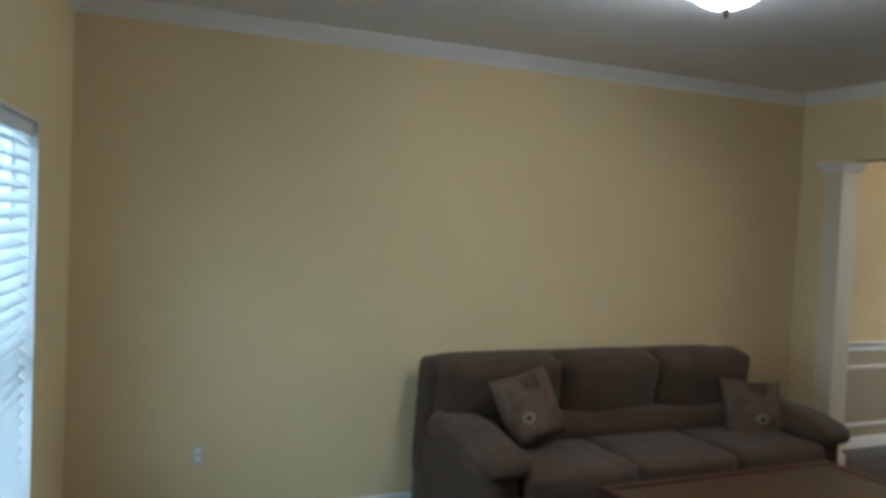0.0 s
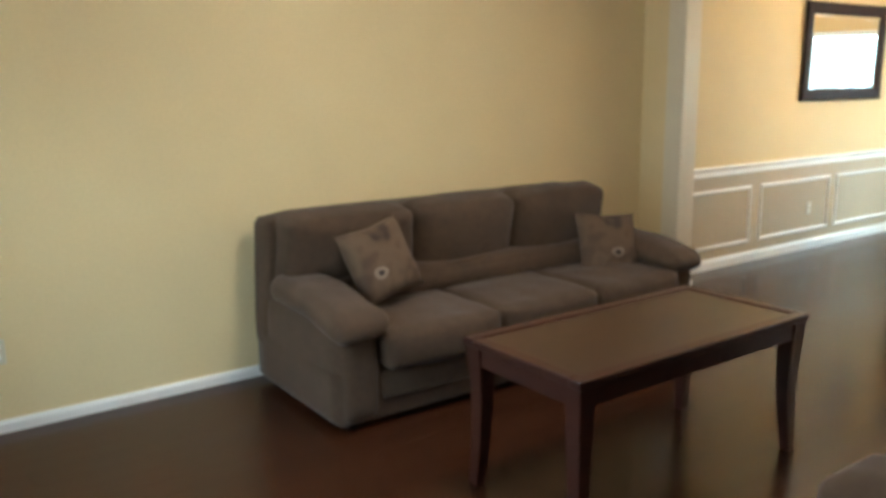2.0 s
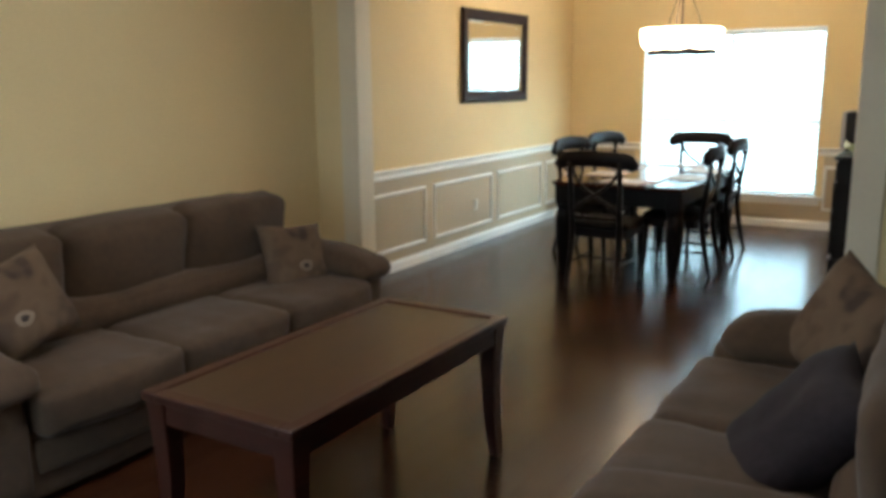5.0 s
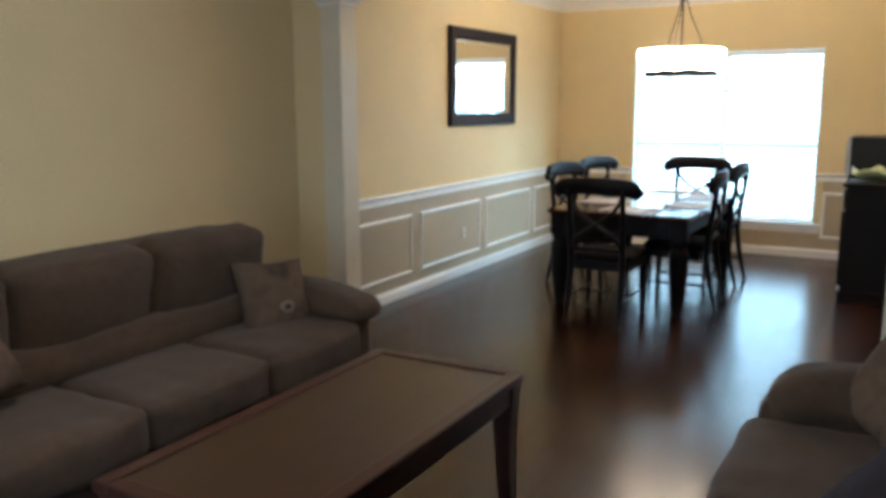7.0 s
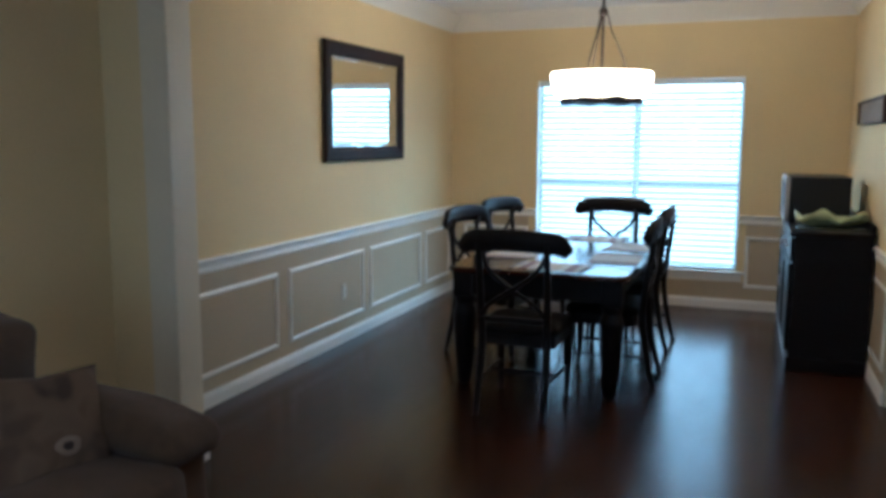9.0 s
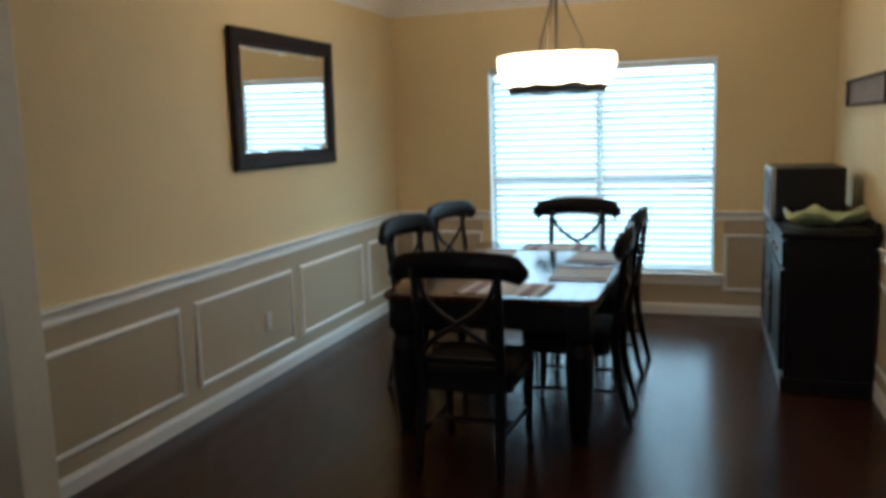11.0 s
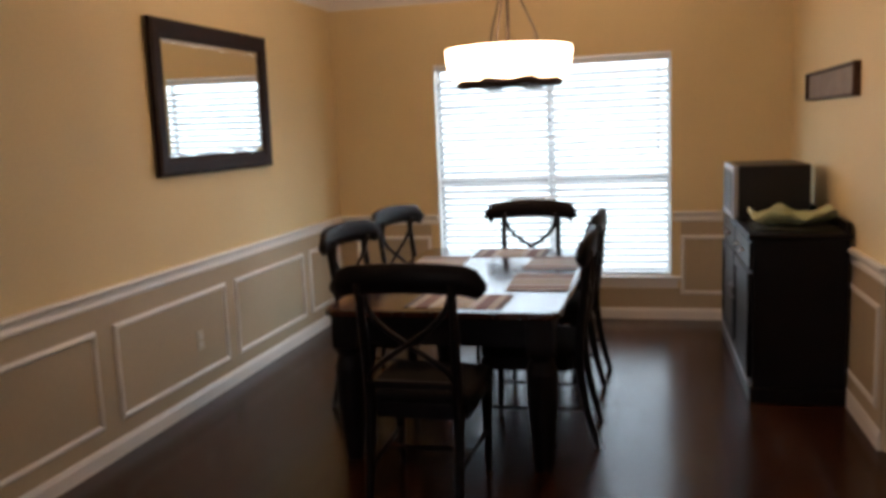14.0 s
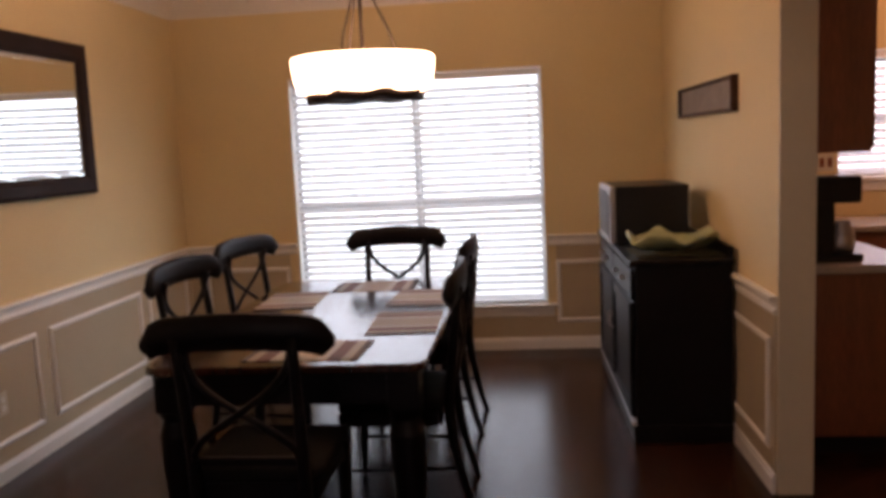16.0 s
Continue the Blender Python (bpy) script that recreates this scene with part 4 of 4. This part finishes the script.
def sideboard():
    """On the short wall: local x along the wall, y out into the room."""
    s = empty("sideboard", EAST @ pose(-1.94, 0.022, 0), "black-stained wooden sideboard with glass doors and pewter pulls", "sideboard")
    L, D, H = 1.48, 0.50, 0.93
    part("body", box(0, 0, 0.09, L, D - 0.03, H - 0.03, 0.005), ESPRESSO, s)
    part("top", box(-0.02, -0.005, H - 0.03, L + 0.02, D, H, 0.007), ESPRESSO, s, "overhanging black top")
    part("back_rail", box(-0.01, 0, H, L + 0.01, 0.022, H + 0.055, 0.006), ESPRESSO, s)
    part("plinth", box(-0.012, 0, 0, L + 0.012, D - 0.012, 0.09, 0.006), ESPRESSO, s)
    part("base_moulding", box(0.0, D - 0.03, 0.09, L, D - 0.004, 0.108, 0.004), PEWTER, s, "worn silvery edge moulding")
    for k in range(2):
        a, b = 0.03 + k * (L - 0.03) / 2, (k + 1) * (L - 0.03) / 2
        d = part("drawer", box(a, D - 0.03, H - 0.20, b, D - 0.010, H - 0.05, 0.005), ESPRESSO, s)
        for off in (-0.12, 0.12):
            part("pull", sweep([((a + b) / 2 + off - 0.04, D - 0.012, H - 0.115), ((a + b) / 2 + off - 0.035, D + 0.014, H - 0.125), ((a + b) / 2 + off + 0.035, D + 0.014, H - 0.125), ((a + b) / 2 + off + 0.04, D - 0.012, H - 0.115)], 0.006, 6), PEWTER, d, "pewter drawer pull")
        d = part("door", box(a, D - 0.03, 0.125, b, D - 0.012, H - 0.215, 0.005), ESPRESSO, s)
        bm = bmesh.new()
        for q0, q1, r0, r1 in ((a + 0.005, a + 0.055, 0.13, H - 0.22), (b - 0.055, b - 0.005, 0.13, H - 0.22), (a + 0.055, b - 0.055, 0.13, 0.185), (a + 0.055, b - 0.055, H - 0.275, H - 0.22)):
            add_box(bm, q0, D - 0.012, r0, q1, D - 0.002, r1, 0.003)
        part("door_frame", bm, ESPRESSO, d)
        part("pull", sweep([(b - 0.03 if k == 0 else a + 0.03, D - 0.002, 0.52), (b - 0.03 if k == 0 else a + 0.03, D + 0.02, 0.51), (b - 0.03 if k == 0 else a + 0.03, D + 0.02, 0.45), (b - 0.03 if k == 0 else a + 0.03, D - 0.002, 0.44)], 0.006, 6), PEWTER, d, "pewter pull")
    return s


sideboard()

# microwave on the sideboard
mw = empty("microwave", EAST @ pose(-1.36, 0.110, 0.93), "black microwave oven with a steel front, on the sideboard", "microwave")
part("case", box(0, 0, 0.015, 0.58, 0.40, 0.33, 0.006), BLACK, mw)
part("front", box(-0.001, 0.40, 0.012, 0.581, 0.43, 0.332, 0.006), SILVER, mw, "brushed steel front")
part("door_window", box(0.135, 0.43, 0.045, 0.565, 0.434, 0.30, 0.003), BLACK, mw, "dark door glass")
part("control_panel", box(0.018, 0.43, 0.03, 0.115, 0.433, 0.285, 0.002), MAHOGANY, mw, "dark control panel")
for x in (0.05, 0.48):
    for y in (0.05, 0.37):
        part("foot", box(x - 0.015, y - 0.015, 0, x + 0.015, y + 0.015, 0.015), BLACK, mw)

# wavy ceramic bowl on a dark runner
runner = part("table_runner", moved(soft_box(0.15, 0.23, 0.004, 0.003, n=6), pose(0.13, 0.245, 0.0045)), DARKGREEN, None)
runner.matrix_basis = EAST @ pose(-1.80, 0, 0.93)
tagged(runner, "dark green cloth runner under the bowl", "runner")


def wavy_bowl():
    bm = bmesh.new()
    n, rings = 64, []
    prof = [(0.03, 0.004), (0.10, 0.012), (0.16, 0.038), (0.205, 0.072), (0.20, 0.078), (0.155, 0.046), (0.10, 0.022), (0.0, 0.016)]
    for r, z in prof:
        ring = []
        for k in range(n):
            a = 2 * math.pi * k / n
            f = max(0.0, (r - 0.06) / 0.145)
            ring.append(bm.verts.new((r * 0.90 * math.cos(a) * (1 + 0.05 * f * math.sin(7 * a)), r * 1.16 * math.sin(a) * (1 + 0.05 * f * math.cos(6 * a)), z + 0.023 * f * math.sin(5 * a + 0.6) + 0.008 * f * math.sin(11 * a))))
        rings.append(ring)
    for r0, r1 in zip(rings, rings[1:]):
        for k in range(n):
            bm.faces.new((r0[k], r0[(k + 1) % n], r1[(k + 1) % n], r1[k]))
    bm.faces.new(rings[0][::-1])
    bmesh.ops.remove_doubles(bm, verts=bm.verts[:], dist=1e-5)
    bmesh.ops.recalc_face_normals(bm, faces=bm.faces[:])
    ob = part("serving_bowl", bm, GREEN, None, smooth=True)
    ob.matrix_basis = EAST @ pose(-1.62, 0.255, 0.939)
    return tagged(ob, "pale green wavy-edged ceramic serving bowl", "bowl")


wavy_bowl()

# ---- kitchen beyond the short wall ----
KX = pose(9.88, 0.950, 0)
base = empty("base_cabinet", KX, "red-brown cherry kitchen base cabinet end", "cabinet")
part("body", box(0.0, -0.60, 0.09, 1.55, 0, 0.87, 0.004), CABINET, base)
part("toe_kick", box(0.02, -0.54, 0, 1.55, 0, 0.09), ESPRESSO, base)
for k in range(3):
    d = part("door", box(0.03 + 0.51 * k, -0.62, 0.12, 0.52 + 0.51 * k, -0.60, 0.84, 0.004), CABINET, base)
    part("handle", sweep([(0.48 + 0.51 * k, -0.62, 0.74), (0.48 + 0.51 * k, -0.64, 0.74), (0.48 + 0.51 * k, -0.64, 0.66), (0.48 + 0.51 * k, -0.62, 0.66)], 0.005, 6), PEWTER, d)
worktop = part("worktop", box(-0.03, -0.64, 0.87, 1.58, 0, 0.91, 0.006), COUNTER, None, m=KX)
tagged(worktop, "beige speckled stone kitchen worktop", "worktop")
upper = empty("wall_cabinet", KX, "dark red-brown cherry kitchen wall cabinet", "cabinet")
part("body", box(0.02, -0.40, 1.42, 1.40, 0, 2.45, 0.004), CABINET, upper)
for k in range(2):
    part("door", box(0.04 + 0.68 * k, -0.42, 1.44, 0.70 + 0.68 * k, -0.40, 2.43, 0.004), CABINET, upper)

maker = empty("coffee_maker", KX @ pose(0.16, -0.26, 0.91), "black drip coffee maker on the kitchen worktop", "coffee maker")
part("base", box(-0.10, -0.13, 0, 0.10, 0.10, 0.035, 0.008), BLACK, maker)
part("tower", box(-0.10, 0.0, 0.035, 0.10, 0.10, 0.285, 0.008), BLACK, maker)
part("brew_head", box(-0.10, -0.12, 0.275, 0.10, 0.10, 0.40, 0.012), BLACK, maker)
part("carafe", lathe([(0.001, 0.036), (0.055, 0.036), (0.066, 0.08), (0.06, 0.14), (0.042, 0.165), (0.045, 0.18)], 24), SILVER, maker, "steel and glass carafe", True, m=pose(0, -0.06, 0))
switch = empty("wall_switch", pose(12.0, 0.02, 1.29, 0, 0, -90), "white double switch plate beside the kitchen window", "switch")
part("plate", box(-0.058, -0.006, -0.062, 0.058, 0, 0.062, 0.003), PLASTIC, switch)
for x in (-0.027, 0.027):
    part("rocker", box(x - 0.016, -0.010, -0.033, x + 0.016, -0.006, 0.033, 0.003), CABINET, switch, "reddish brown rocker")
counter2 = empty("sink_counter", pose(11.36, -1.6, 0), "red-brown cherry sink cabinet under the kitchen window", "cabinet")
part("body", box(0.03, 0, 0.09, 0.64, 2.05, 0.87, 0.004), CABINET, counter2)
part("toe_kick", box(0.08, 0, 0, 0.64, 2.05, 0.09), ESPRESSO, counter2)
for k in range(3):
    part("door", box(0.01, 0.04 + 0.67 * k, 0.12, 0.03, 0.66 + 0.67 * k, 0.84, 0.004), CABINET, counter2)
w2 = part("worktop", box(0.0, -0.02, 0.87, 0.638, 2.05, 0.91, 0.006), COUNTER, None, m=pose(11.36, -1.6, 0))
tagged(w2, "beige speckled stone worktop along the kitchen window", "worktop")
cable = part("power_cable", sweep([(10.06, 0.62, 0.915), (10.22, 0.50, 0.915), (10.46, 0.44, 0.915), (10.74, 0.47, 0.915)], 0.005, 6), BLACK, None, smooth=True)
tagged(cable, "thin black power cable lying on the kitchen worktop", "cable")

# floor boards where the walk passes, laid lengthwise from the living room into the dining room
ROW, LONG = 0.127, 1.42


@functools.lru_cache(None)
def plank_mesh(twentieths):
    bm = bmesh.new()
    add_box(bm, 0.0003, 0.0003, -0.0078, (LONG if twentieths > 28 else twentieths / 20) - 0.0003, ROW - 0.0003, 0.0, 0.0005, 1)
    me = bpy.data.meshes.new("plank")
    bm.to_mesh(me)
    bm.free()
    me.materials.append(BOARDWOOD)
    return me


random.seed(11)
for r in range(int(math.ceil((4.70 - 0.001) / ROW))):
    y = 0.001 + r * ROW
    x, cut = 2.335 - 0.1263 * (4.6 - y) - 0.06, random.randint(9, 28)
    while x < 12.0:
        if x + cut / 20 > 12.1:
            cut = max(1, math.ceil((12.02 - x) * 20))
        p = new("plank", plank_mesh(cut))
        p.parent = floor
        p.matrix_basis = pose(x, y, 0)
        x += LONG if cut > 28 else cut / 20
        cut = 29
